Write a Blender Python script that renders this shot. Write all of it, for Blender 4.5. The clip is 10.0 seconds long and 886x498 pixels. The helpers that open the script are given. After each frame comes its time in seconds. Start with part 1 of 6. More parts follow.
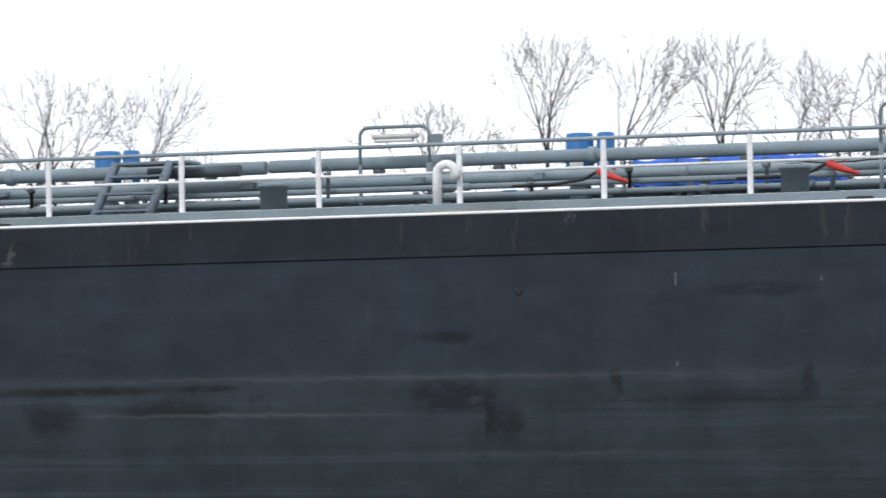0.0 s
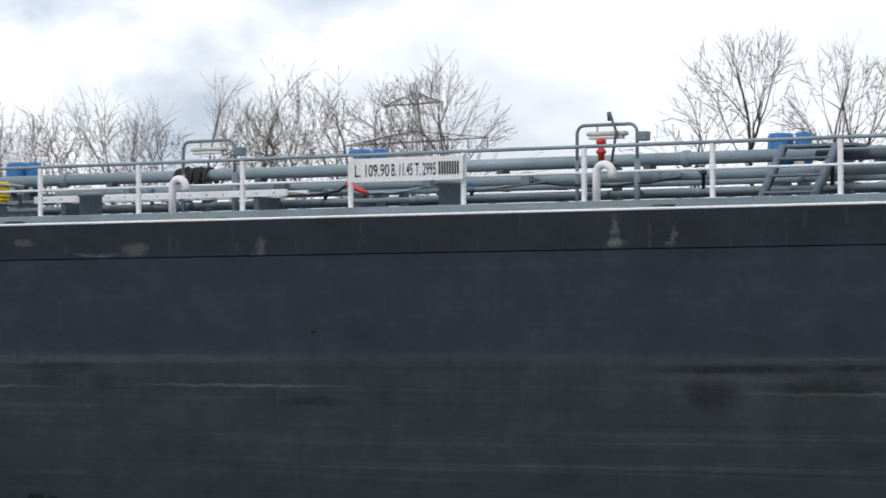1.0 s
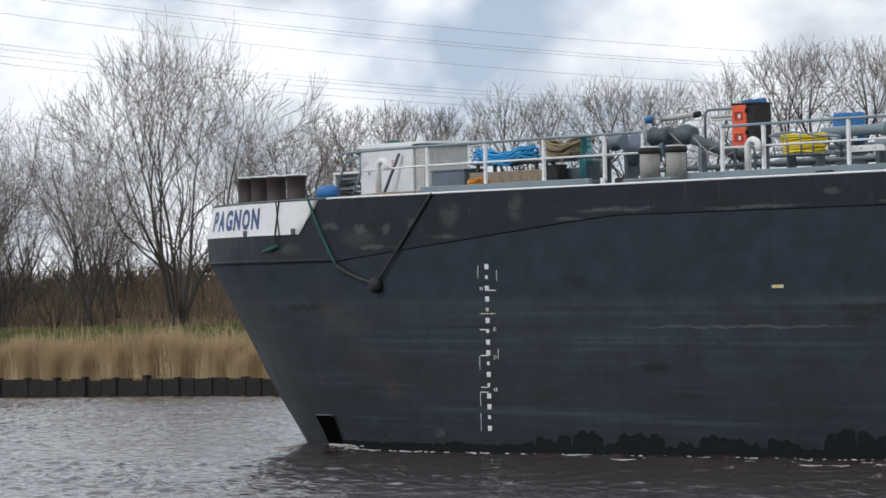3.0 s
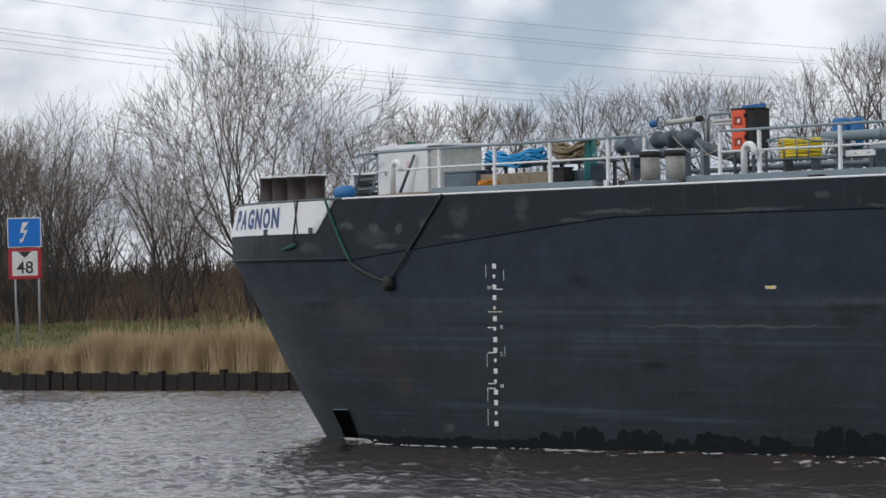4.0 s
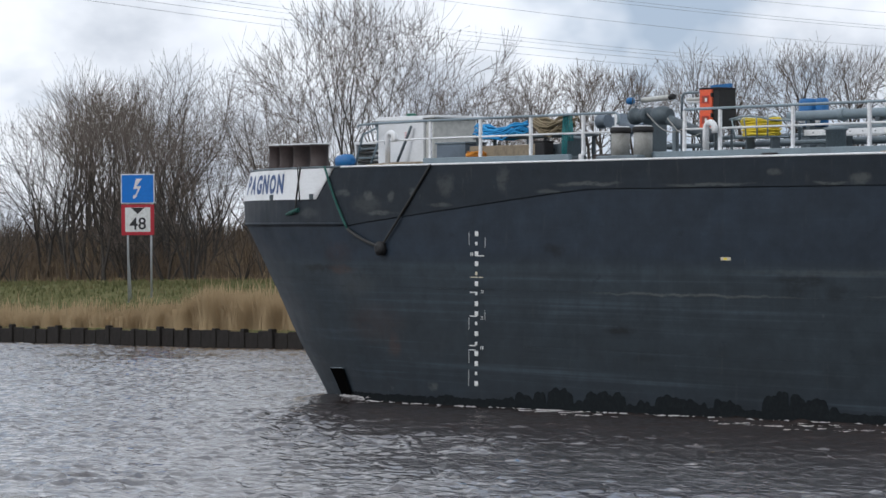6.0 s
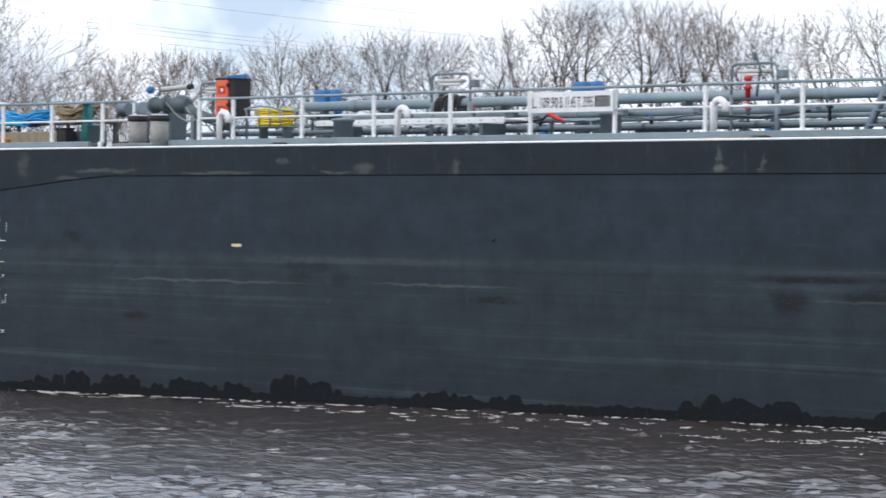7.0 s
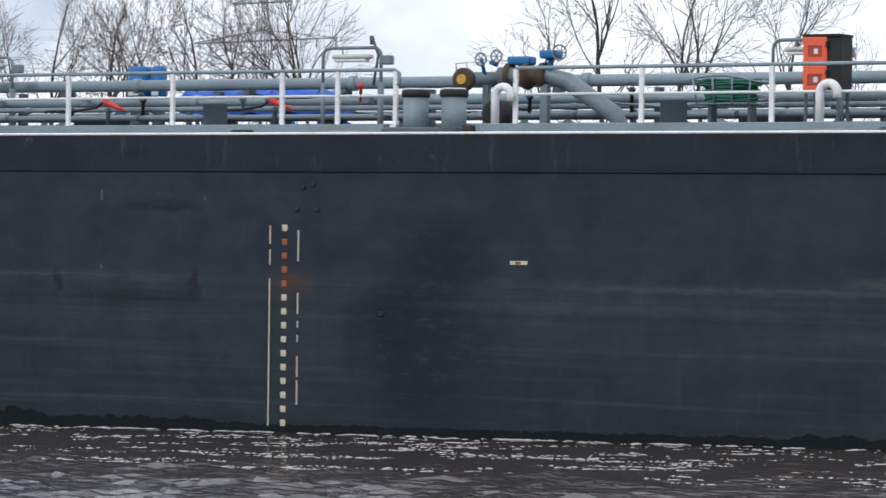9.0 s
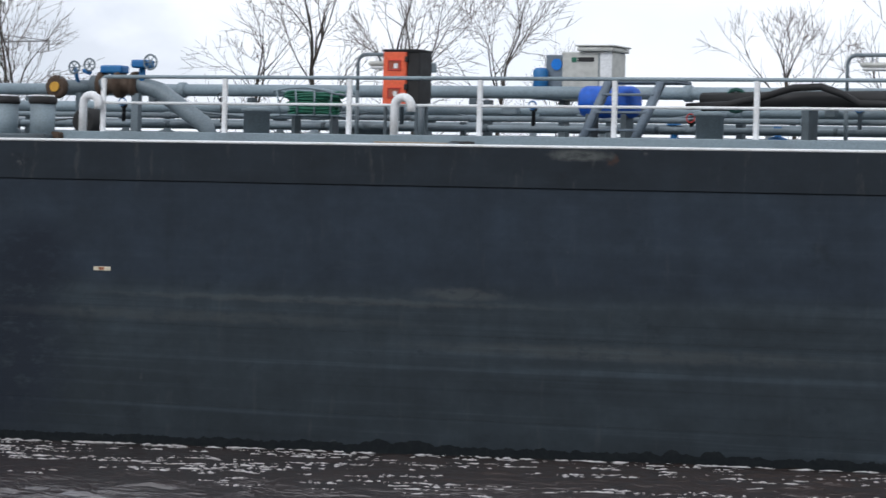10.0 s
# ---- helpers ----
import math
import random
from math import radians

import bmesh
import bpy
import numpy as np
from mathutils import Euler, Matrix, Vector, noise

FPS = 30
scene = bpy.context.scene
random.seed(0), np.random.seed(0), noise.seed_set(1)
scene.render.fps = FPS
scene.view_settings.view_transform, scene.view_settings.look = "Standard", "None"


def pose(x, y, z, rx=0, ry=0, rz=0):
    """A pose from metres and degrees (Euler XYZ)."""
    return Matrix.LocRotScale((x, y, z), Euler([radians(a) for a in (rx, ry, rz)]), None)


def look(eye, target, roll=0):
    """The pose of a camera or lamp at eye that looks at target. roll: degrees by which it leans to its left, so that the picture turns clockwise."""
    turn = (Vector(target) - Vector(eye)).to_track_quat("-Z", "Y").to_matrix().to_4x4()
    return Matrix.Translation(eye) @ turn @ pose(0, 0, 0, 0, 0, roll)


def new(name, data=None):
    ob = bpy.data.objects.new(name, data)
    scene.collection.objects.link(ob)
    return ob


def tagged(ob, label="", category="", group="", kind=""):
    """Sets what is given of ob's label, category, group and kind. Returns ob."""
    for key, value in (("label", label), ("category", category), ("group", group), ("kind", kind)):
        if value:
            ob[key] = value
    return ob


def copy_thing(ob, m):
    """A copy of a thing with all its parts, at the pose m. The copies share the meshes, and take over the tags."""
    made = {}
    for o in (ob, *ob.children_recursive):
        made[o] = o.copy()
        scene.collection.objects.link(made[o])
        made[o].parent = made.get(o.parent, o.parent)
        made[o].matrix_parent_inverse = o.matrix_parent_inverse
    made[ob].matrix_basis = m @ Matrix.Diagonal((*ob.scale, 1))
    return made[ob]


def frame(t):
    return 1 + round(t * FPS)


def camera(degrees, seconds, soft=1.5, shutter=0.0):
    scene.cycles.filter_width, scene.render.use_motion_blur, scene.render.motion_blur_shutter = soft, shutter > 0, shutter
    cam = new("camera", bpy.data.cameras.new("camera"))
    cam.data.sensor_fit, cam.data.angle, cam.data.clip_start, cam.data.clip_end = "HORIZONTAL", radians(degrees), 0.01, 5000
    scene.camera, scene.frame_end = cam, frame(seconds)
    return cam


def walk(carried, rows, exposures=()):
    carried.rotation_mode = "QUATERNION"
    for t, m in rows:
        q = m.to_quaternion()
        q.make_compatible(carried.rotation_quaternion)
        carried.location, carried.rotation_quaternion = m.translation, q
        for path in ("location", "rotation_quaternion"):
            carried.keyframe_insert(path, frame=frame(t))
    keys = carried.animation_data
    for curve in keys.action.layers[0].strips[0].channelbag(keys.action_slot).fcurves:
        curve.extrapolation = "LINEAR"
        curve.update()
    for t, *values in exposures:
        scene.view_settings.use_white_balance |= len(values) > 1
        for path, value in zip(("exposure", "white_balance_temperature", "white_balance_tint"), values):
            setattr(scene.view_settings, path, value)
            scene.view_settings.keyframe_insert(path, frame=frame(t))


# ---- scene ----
# ---- camera ----
EYE = (0.0, 0.0, 2.62)
cam = camera(15.58, 10.0, soft=1.5, shutter=0.1)
# seconds, heading (to the right of +y), pitch, roll
TURNS = [
    (0.0, -18.354, 1.861, -2.079), (0.3, -22.55, 1.99, -1.88), (0.5, -26.266, 2.059, -1.667), (0.6, -28.1, 1.985, -1.55), (1.0, -32.385, 1.805, -1.139),
    (1.5, -36.73, 1.56, -1.459), (2.0, -41.372, 1.259, -2.012), (2.5, -45.788, 1.125, -1.889), (3.0, -49.968, 1.147, -1.878),
    (3.2, -50.463, 1.163, -1.816), (4.3, -51.601, 1.101, -1.346), (4.5, -51.794, 1.098, -1.205), (5.0, -52.584, 1.04, -0.91),
    (5.2, -53.043, 1.003, -0.749), (6.3, -53.089, 0.232, -0.382), (6.5, -51.679, 0.126, -0.115), (6.8, -48.184, 0.154, 0.1),
    (7.0, -45.952, 0.19, -0.1), (7.5, -41.304, 0.131, 0.367), (8.0, -36.502, 0.113, 0.037), (8.5, -32.447, 0.102, -0.018),
    (9.0, -29.681, 0.025, -0.168), (9.5, -27.558, 0.081, 0.207), (10.0, -24.576, 0.188, 0.642)]
walk(cam, [(t, pose(*EYE, 90 + p, 0, -h) @ pose(0, 0, 0, 0, 0, r)) for t, h, p, r in TURNS],
     exposures=[(t, e, 6150 if t < 6 else 5980, 10) for t, e in ((0.0, 0.30), (0.5, 0.10), (1.0, 0.0), (1.5, 0.0), (2.5, 0.05), (3.2, -0.15), (4.5, -0.3), (5.2, -0.3), (6.3, 0.0), (7.0, 0.36),
                                               (7.5, 0.55), (8.0, 0.68), (8.5, 0.30), (9.0, 0.1), (9.5, 0.1), (10.0, 0.0))])

# ---- world and sun ----
SUN_ELEVATION, SUN_AZIMUTH = radians(42), radians(200)
world = bpy.data.worlds.new("sky")
scene.world = world
world.use_nodes = True
wn, wl = world.node_tree.nodes, world.node_tree.links
wn.clear()
w_out, w_bg = wn.new("ShaderNodeOutputWorld"), wn.new("ShaderNodeBackground")
sky = wn.new("ShaderNodeTexSky")
sky.sky_type, sky.sun_disc = "NISHITA", False
sky.sun_elevation, sky.sun_rotation = SUN_ELEVATION, SUN_AZIMUTH
w_co, w_map = wn.new("ShaderNodeTexCoord"), wn.new("ShaderNodeMapping")
w_map.inputs["Scale"].default_value = (1.0, 1.0, 1.6)
w_map.inputs["Location"].default_value = (0.35, 0.1, 0.02)
cl_big, cl_soft = wn.new("ShaderNodeTexNoise"), wn.new("ShaderNodeTexNoise")
cl_big.inputs["Scale"].default_value, cl_big.inputs["Detail"].default_value, cl_big.inputs["Roughness"].default_value = 9.0, 5.0, 0.5
cl_soft.inputs["Scale"].default_value, cl_soft.inputs["Detail"].default_value = 13.0, 6.0
cl_ramp, cl_ramp2 = wn.new("ShaderNodeValToRGB"), wn.new("ShaderNodeValToRGB")
cl_ramp.color_ramp.elements[0].position, cl_ramp.color_ramp.elements[1].position = 0.39, 0.50
cl_ramp2.color_ramp.elements[0].position, cl_ramp2.color_ramp.elements[1].position = 0.37, 0.57
cl_ramp2.color_ramp.elements[0].color, cl_ramp2.color_ramp.elements[1].color = (0.74, 0.78, 0.84, 1), (1.42, 1.42, 1.42, 1)
blue = wn.new("ShaderNodeMix")
blue.data_type, blue.blend_type = "RGBA", "MULTIPLY"
blue.inputs[0].default_value = 1.0
blue.inputs[7].default_value = (0.1, 0.1, 0.1, 1)
haze = wn.new("ShaderNodeMix")
haze.data_type = "RGBA"
haze.inputs[0].default_value = 0.7
haze.inputs[7].default_value = (0.74, 0.85, 1.02, 1)
cloud = wn.new("ShaderNodeMix")
cloud.data_type = "RGBA"
w_sep, w_side, w_bright = wn.new("ShaderNodeSeparateXYZ"), wn.new("ShaderNodeMapRange"), wn.new("ShaderNodeMix")
w_side.interpolation_type = "SMOOTHSTEP"
w_side.inputs["From Min"].default_value, w_side.inputs["From Max"].default_value, w_side.inputs["To Max"].default_value = -0.64, -0.40, 0.8
w_bright.data_type = "RGBA"
w_bright.inputs[7].default_value = (1.36, 1.36, 1.37, 1)
for a, b in ((w_co.outputs["Generated"], w_sep.inputs[0]), (w_sep.outputs["X"], w_side.inputs["Value"]), (w_side.outputs[0], w_bright.inputs[0]), (cloud.outputs[2], w_bright.inputs[6]),
             (w_co.outputs["Generated"], w_map.inputs["Vector"]), (w_map.outputs[0], cl_big.inputs["Vector"]), (w_map.outputs[0], cl_soft.inputs["Vector"]),
             (cl_big.outputs["Fac"], cl_ramp.inputs[0]), (cl_soft.outputs["Fac"], cl_ramp2.inputs[0]), (sky.outputs[0], blue.inputs[6]),
             (blue.outputs[2], haze.inputs[6]), (haze.outputs[2], cloud.inputs[6]), (cl_ramp2.outputs[0], cloud.inputs[7]), (cl_ramp.outputs[0], cloud.inputs[0]),
             (w_bright.outputs[2], w_bg.inputs["Color"]), (w_bg.outputs[0], w_out.inputs["Surface"])):
    wl.new(a, b)
w_bg.inputs["Strength"].default_value = 0.80

sun = new("sun", bpy.data.lights.new("sun", "SUN"))
sun.data.energy, sun.data.angle, sun.data.color = 1.1, radians(12), (1.0, 0.95, 0.88)
_s = Vector((math.sin(SUN_AZIMUTH) * math.cos(SUN_ELEVATION), math.cos(SUN_AZIMUTH) * math.cos(SUN_ELEVATION), math.sin(SUN_ELEVATION)))
sun.matrix_world = look((0, 0, 60), Vector((0, 0, 60)) - _s)


# ---- materials ----
def base_material(name, color, rough=0.5, metal=0.0, spec=0.5):
    m = bpy.data.materials.new(name)
    m.use_nodes = True
    b = m.node_tree.nodes["Principled BSDF"]
    b.inputs["Base Color"].default_value = (*color, 1)
    b.inputs["Roughness"].default_value, b.inputs["Metallic"].default_value = rough, metal
    b.inputs["Specular IOR Level"].default_value = spec
    return m, m.node_tree.nodes, m.node_tree.links, b


def noise_node(n, l, coord, scale, stretch=(1, 1, 1), detail=4.0, rough=0.55):
    mp, tx = n.new("ShaderNodeMapping"), n.new("ShaderNodeTexNoise")
    mp.inputs["Scale"].default_value = stretch
    tx.inputs["Scale"].default_value, tx.inputs["Detail"].default_value, tx.inputs["Roughness"].default_value = scale, detail, rough
    l.new(coord, mp.inputs["Vector"])
    l.new(mp.outputs[0], tx.inputs["Vector"])
    return tx.outputs["Fac"]


def ramp_node(n, l, value, stops):
    r = n.new("ShaderNodeValToRGB")
    while len(r.color_ramp.elements) < len(stops):
        r.color_ramp.elements.new(0.5)
    for e, (p, c) in zip(r.color_ramp.elements, stops):
        e.position, e.color = p, (*c, 1) if isinstance(c, tuple) else (c, c, c, 1)
    l.new(value, r.inputs[0])
    return r.outputs[0]


def mix_node(n, l, fac, a, b, blend="MIX"):
    m = n.new("ShaderNodeMix")
    m.data_type, m.blend_type = "RGBA", blend
    for v, s in ((fac, m.inputs[0]), (a, m.inputs[6]), (b, m.inputs[7])):
        if isinstance(v, (int, float)):
            s.default_value = v
        elif isinstance(v, tuple):
            s.default_value = (*v, 1)
        else:
            l.new(v, s)
    return m.outputs[2]


def bump_node(n, l, height, b, strength=0.3, distance=0.01):
    bp = n.new("ShaderNodeBump")
    bp.inputs["Strength"].default_value, bp.inputs["Distance"].default_value = strength, distance
    l.new(height, bp.inputs["Height"])
    l.new(bp.outputs[0], b.inputs["Normal"])


def worn(name, color, stain, rough=0.45, metal=0.0, scale=3.0, amount=0.5, bump=0.15, fine=40.0):
    """Painted or plain surface with broad stains and fine grain."""
    m, n, l, b = base_material(name, color, rough, metal)
    co = n.new("ShaderNodeTexCoord").outputs["Object"]
    big, small = noise_node(n, l, co, scale, detail=6), noise_node(n, l, co, fine)
    f = ramp_node(n, l, big, [(0.45, 0.0), (0.72, amount)])
    c = mix_node(n, l, f, color, stain)
    g = ramp_node(n, l, small, [(0.3, 0.8), (0.7, 1.1)])
    l.new(mix_node(n, l, 1.0, c, g, "MULTIPLY"), b.inputs["Base Color"])
    r = ramp_node(n, l, big, [(0.3, rough), (0.75, min(1.0, rough + 0.3))])
    l.new(r, b.inputs["Roughness"])
    if bump:
        bump_node(n, l, small, b, bump, 0.004)
    return m


WHITE = worn("white_paint", (0.80, 0.81, 0.82), (0.45, 0.42, 0.36), 0.4, amount=0.35)
PANEL_WHITE = worn("panel_white", (0.78, 0.79, 0.80), (0.5, 0.49, 0.45), 0.4, scale=1.5, amount=0.4)
GREY = worn("grey_pipe_paint", (0.165, 0.205, 0.23), (0.085, 0.10, 0.11), 0.4, scale=1.2, amount=0.6)
GREY_LIGHT = worn("light_grey_paint", (0.225, 0.285, 0.32), (0.13, 0.155, 0.17), 0.4, scale=1.0, amount=0.6)
GREY_DARK = worn("dark_grey_paint", (0.085, 0.11, 0.125), (0.045, 0.05, 0.055), 0.5, scale=2.0, amount=0.6)
STEEL_BLUE = worn("blue_grey_paint", (0.15, 0.19, 0.235), (0.08, 0.09, 0.1), 0.45, scale=2.0, amount=0.5)
BLACK = worn("black_rubber", (0.012, 0.012, 0.013), (0.03, 0.028, 0.025), 0.6, amount=0.5)
BLUE = worn("blue_plastic", (0.012, 0.13, 0.36), (0.03, 0.17, 0.30), 0.35, amount=0.4)
BLUE_TARP = worn("blue_tarpaulin", (0.012, 0.10, 0.50), (0.01, 0.05, 0.28), 0.45, scale=5, amount=0.5, bump=0.4, fine=12)
SIGN_BLUE = worn("sign_blue", (0.0, 0.17, 0.62), (0.0, 0.12, 0.45), 0.35, amount=0.3, bump=0)
RED = worn("red_paint", (0.55, 0.035, 0.025), (0.3, 0.03, 0.02), 0.4, amount=0.4)
SIGN_RED = worn("sign_red", (0.42, 0.015, 0.03), (0.3, 0.02, 0.03), 0.35, amount=0.3, bump=0)
ORANGE = worn("orange_plastic", (0.78, 0.12, 0.045), (0.5, 0.08, 0.03), 0.4, amount=0.4)
YELLOW = worn("yellow_hose", (0.80, 0.62, 0.03), (0.5, 0.4, 0.05), 0.45, amount=0.4)
AMBER = worn("amber_plastic", (0.62, 0.33, 0.03), (0.35, 0.2, 0.04), 0.45, amount=0.5)
RECESS = worn("shaded_orange_plastic", (0.33, 0.075, 0.04), (0.2, 0.05, 0.03), 0.5, amount=0.4)
GREEN = worn("green_hose", (0.01, 0.12, 0.07), (0.01, 0.06, 0.04), 0.4, amount=0.4)
ROPE_BLUE = worn("blue_rope", (0.03, 0.30, 0.62), (0.03, 0.18, 0.4), 0.7, amount=0.5, bump=0.6)
ROPE_TAN = worn("tan_rope", (0.26, 0.21, 0.13), (0.12, 0.10, 0.06), 0.8, amount=0.6, bump=0.6)
ROPE_GREEN = worn("green_rope", (0.016, 0.085, 0.070), (0.02, 0.04, 0.036), 0.8, amount=0.5, bump=0.6)
ROPE_DARK = worn("dark_rope", (0.035, 0.035, 0.034), (0.06, 0.055, 0.05), 0.8, amount=0.5, bump=0.6)
ROPE_ORANGE = worn("orange_rope", (0.70, 0.28, 0.03), (0.4, 0.15, 0.03), 0.7, amount=0.5, bump=0.6)
ROPE_TEAL = worn("teal_rope", (0.05, 0.27, 0.28), (0.04, 0.15, 0.17), 0.8, amount=0.5, bump=0.6)
RUST = worn("rusty_steel", (0.075, 0.050, 0.034), (0.05, 0.03, 0.02), 0.8, scale=8, amount=0.8, bump=0.5)
BROWN = worn("dark_brown_paint", (0.045, 0.03, 0.027), (0.02, 0.016, 0.015), 0.6, amount=0.6)
TAN = worn("weathered_timber", (0.33, 0.27, 0.19), (0.18, 0.15, 0.11), 0.8, scale=6, amount=0.7, bump=0.5)
CONCRETE = worn("faded_grey_paint", (0.30, 0.30, 0.28), (0.17, 0.16, 0.14), 0.7, scale=4, amount=0.7)
CREAM = worn("cream_lamp_housing", (0.50, 0.50, 0.47), (0.38, 0.37, 0.34), 0.4, scale=1.2, amount=0.4, fine=9)
INK_BLUE = worn("blue_letter_paint", (0.05, 0.09, 0.22), (0.08, 0.1, 0.18), 0.5, amount=0.5)
INK_BLACK = worn("black_letter_paint", (0.02, 0.02, 0.022), (0.04, 0.04, 0.04), 0.5, amount=0.4)
MARK_WHITE = worn("white_mark_paint", (0.72, 0.73, 0.72), (0.45, 0.43, 0.38), 0.55, scale=6, amount=0.5)
MARK_CREAM = worn("cream_mark_paint", (0.60, 0.55, 0.42), (0.38, 0.33, 0.24), 0.6, scale=9, amount=0.7)
MARK_RUST = worn("rusted_mark_paint", (0.33, 0.095, 0.035), (0.18, 0.09, 0.05), 0.7, scale=9, amount=0.8)
PAINT_RUN = worn("thin_pale_paint", (0.10, 0.11, 0.115), (0.05, 0.055, 0.06), 0.7, scale=9, amount=0.7)
GALV = worn("galvanised_steel", (0.42, 0.44, 0.46), (0.3, 0.31, 0.32), 0.45, metal=0.4, amount=0.4)
WEED = worn("black_waterline_growth", (0.0125, 0.015, 0.017), (0.021, 0.025, 0.026), 0.95, scale=9, amount=0.6, bump=0.6, fine=25)
WEED.node_tree.nodes["Principled BSDF"].inputs["Specular IOR Level"].default_value = 0.05
# white of the foam and of the flecks that imitate glints on the wash
FOAM_GLINT = worn("foam", (0.46, 0.445, 0.445), (0.2, 0.18, 0.16), 0.8, scale=6, amount=0.7)
# black without reflection, for the shade inside an opening that is not cut
HOLE_SHADE = worn("hole_shade_black", (0.003, 0.003, 0.003), (0.005, 0.005, 0.005), 0.95, amount=0.3, bump=0)
HOLE_SHADE.node_tree.nodes["Principled BSDF"].inputs["Specular IOR Level"].default_value = 0.0
PILE = worn("dark_timber_piles", (0.012, 0.0085, 0.006), (0.005, 0.004, 0.003), 0.85, scale=3, amount=0.7, bump=0.5)
BARK = worn("grey_brown_bark", (0.052, 0.046, 0.040), (0.032, 0.029, 0.025), 0.9, scale=3, amount=0.6, bump=0.4)
TWIG = worn("brown_twigs", (0.150, 0.125, 0.104), (0.10, 0.084, 0.070), 0.9, scale=0.6, amount=0.6, bump=0)
REED = worn("dry_reed", (0.44, 0.33, 0.19), (0.25, 0.17, 0.09), 0.9, scale=0.5, amount=0.7, bump=0)
SCRUB = worn("brown_scrub", (0.135, 0.100, 0.066), (0.085, 0.062, 0.042), 0.9, scale=0.4, amount=0.7, bump=0)
PYLON = worn("far_pylon_steel", (0.30, 0.31, 0.32), (0.24, 0.24, 0.25), 0.6, amount=0.4, bump=0)


def blob(n, l, xz, c, spot, ragged):
    """Lay a soft-edged stain over the colour c: centre, half sizes, colour, strength."""
    cx, cz, rx, rz, col, strength = spot
    mp = n.new("ShaderNodeMapping")
    mp.inputs["Location"].default_value = (-cx / rx, 0, -cz / rz)
    mp.inputs["Scale"].default_value = (1 / rx, 0, 1 / rz)
    ln = n.new("ShaderNodeVectorMath")
    ln.operation = "LENGTH"
    l.new(xz, mp.inputs["Vector"])
    l.new(mp.outputs[0], ln.inputs[0])
    f = ramp_node(n, l, ln.outputs["Value"], [(0.45, strength), (1.0, 0.0)])
    return mix_node(n, l, mix_node(n, l, 1.0, f, ragged, "MULTIPLY"), c, col)


def hull_material(name, upper, lower, scuff, spots=()):
    """Dark hull paint: blue-black above, olive and grey below, drawn out along the side, with runs, scuffs and stains."""
    m, n, l, b = base_material(name, upper, 0.5, 0, 0.2)
    co = n.new("ShaderNodeTexCoord").outputs["Object"]
    sx = n.new("ShaderNodeSeparateXYZ")
    l.new(co, sx.inputs[0])
    band = noise_node(n, l, co, 1.0, (0.10, 0.3, 1.6), 5)
    jit = n.new("ShaderNodeMath")
    jit.operation = "MULTIPLY_ADD"
    l.new(band, jit.inputs[0])
    jit.inputs[1].default_value = 0.30
    l.new(sx.outputs["Z"], jit.inputs[2])
    rng = n.new("ShaderNodeMapRange")
    rng.inputs["From Min"].default_value, rng.inputs["From Max"].default_value = -0.6, 4.6
    l.new(jit.outputs[0], rng.inputs["Value"])
    mid = tuple(0.5 * (a + c) for a, c in zip(upper, lower))
    z_col = ramp_node(n, l, rng.outputs[0], [(0.0, tuple(0.75 * a for a in mid)), (0.2, tuple(0.85 * a for a in lower)), (0.38, lower), (0.535, tuple(1.12 * a for a in lower)), (0.552, tuple(1.32 * a for a in lower)), (0.572, mid), (0.60, upper)])
    streak = noise_node(n, l, co, 1.0, (0.07, 1, 7.0), 9, 0.62)
    low = ramp_node(n, l, rng.outputs[0], [(0.54, 1.0), (0.58, 0.18)])
    sf = mix_node(n, l, 1.0, ramp_node(n, l, streak, [(0.53, 0.0), (0.66, 0.8)]), low, "MULTIPLY")
    c = mix_node(n, l, sf, z_col, tuple(1.75 * a for a in lower))
    dk = mix_node(n, l, 1.0, ramp_node(n, l, streak, [(0.28, 0.7), (0.44, 0.0)]), low, "MULTIPLY")
    c = mix_node(n, l, dk, c, tuple(0.5 * a for a in mid))
    runs = noise_node(n, l, co, 1.0, (3.4, 1, 0.3), 6, 0.6)
    c = mix_node(n, l, ramp_node(n, l, runs, [(0.30, 0.28), (0.48, 0.0)]), c, tuple(0.65 * a for a in mid))
    patch = noise_node(n, l, co, 0.5, (0.8, 1, 1.6), 7, 0.6)
    c = mix_node(n, l, 1.0, c, ramp_node(n, l, patch, [(0.3, 0.84), (0.7, 1.14)]), "MULTIPLY")
    mottle = noise_node(n, l, co, 1.7, (0.8, 1, 1.1), 10, 0.68)
    c = mix_node(n, l, 1.0, c, ramp_node(n, l, mottle, [(0.32, 0.74), (0.5, 1.0), (0.68, 1.28)]), "MULTIPLY")
    scab = noise_node(n, l, co, 1.0, (1.1, 1, 1.9), 9, 0.72)
    c = mix_node(n, l, ramp_node(n, l, scab, [(0.60, 0.0), (0.66, 0.55)]), c, tuple(0.55 * a for a in mid))
    rub = noise_node(n, l, co, 1.0, (0.45, 1, 3.4), 9, 0.7)
    c = mix_node(n, l, ramp_node(n, l, rub, [(0.60, 0.0), (0.72, 0.28)]), c, tuple(1.9 * a for a in lower))
    drip = noise_node(n, l, co, 1.0, (5.0, 1, 0.9), 8, 0.7)
    c = mix_node(n, l, ramp_node(n, l, drip, [(0.58, 0.0), (0.74, scuff * 0.7)]), c, (0.075, 0.078, 0.076))
    ragged = ramp_node(n, l, noise_node(n, l, co, 3.2, (1, 1, 2.2), 9, 0.7), [(0.36, 0.15), (0.50, 1.0)])
    wob = n.new("ShaderNodeVectorMath")
    wob.operation = "MULTIPLY_ADD"
    wn3 = n.new("ShaderNodeTexNoise")
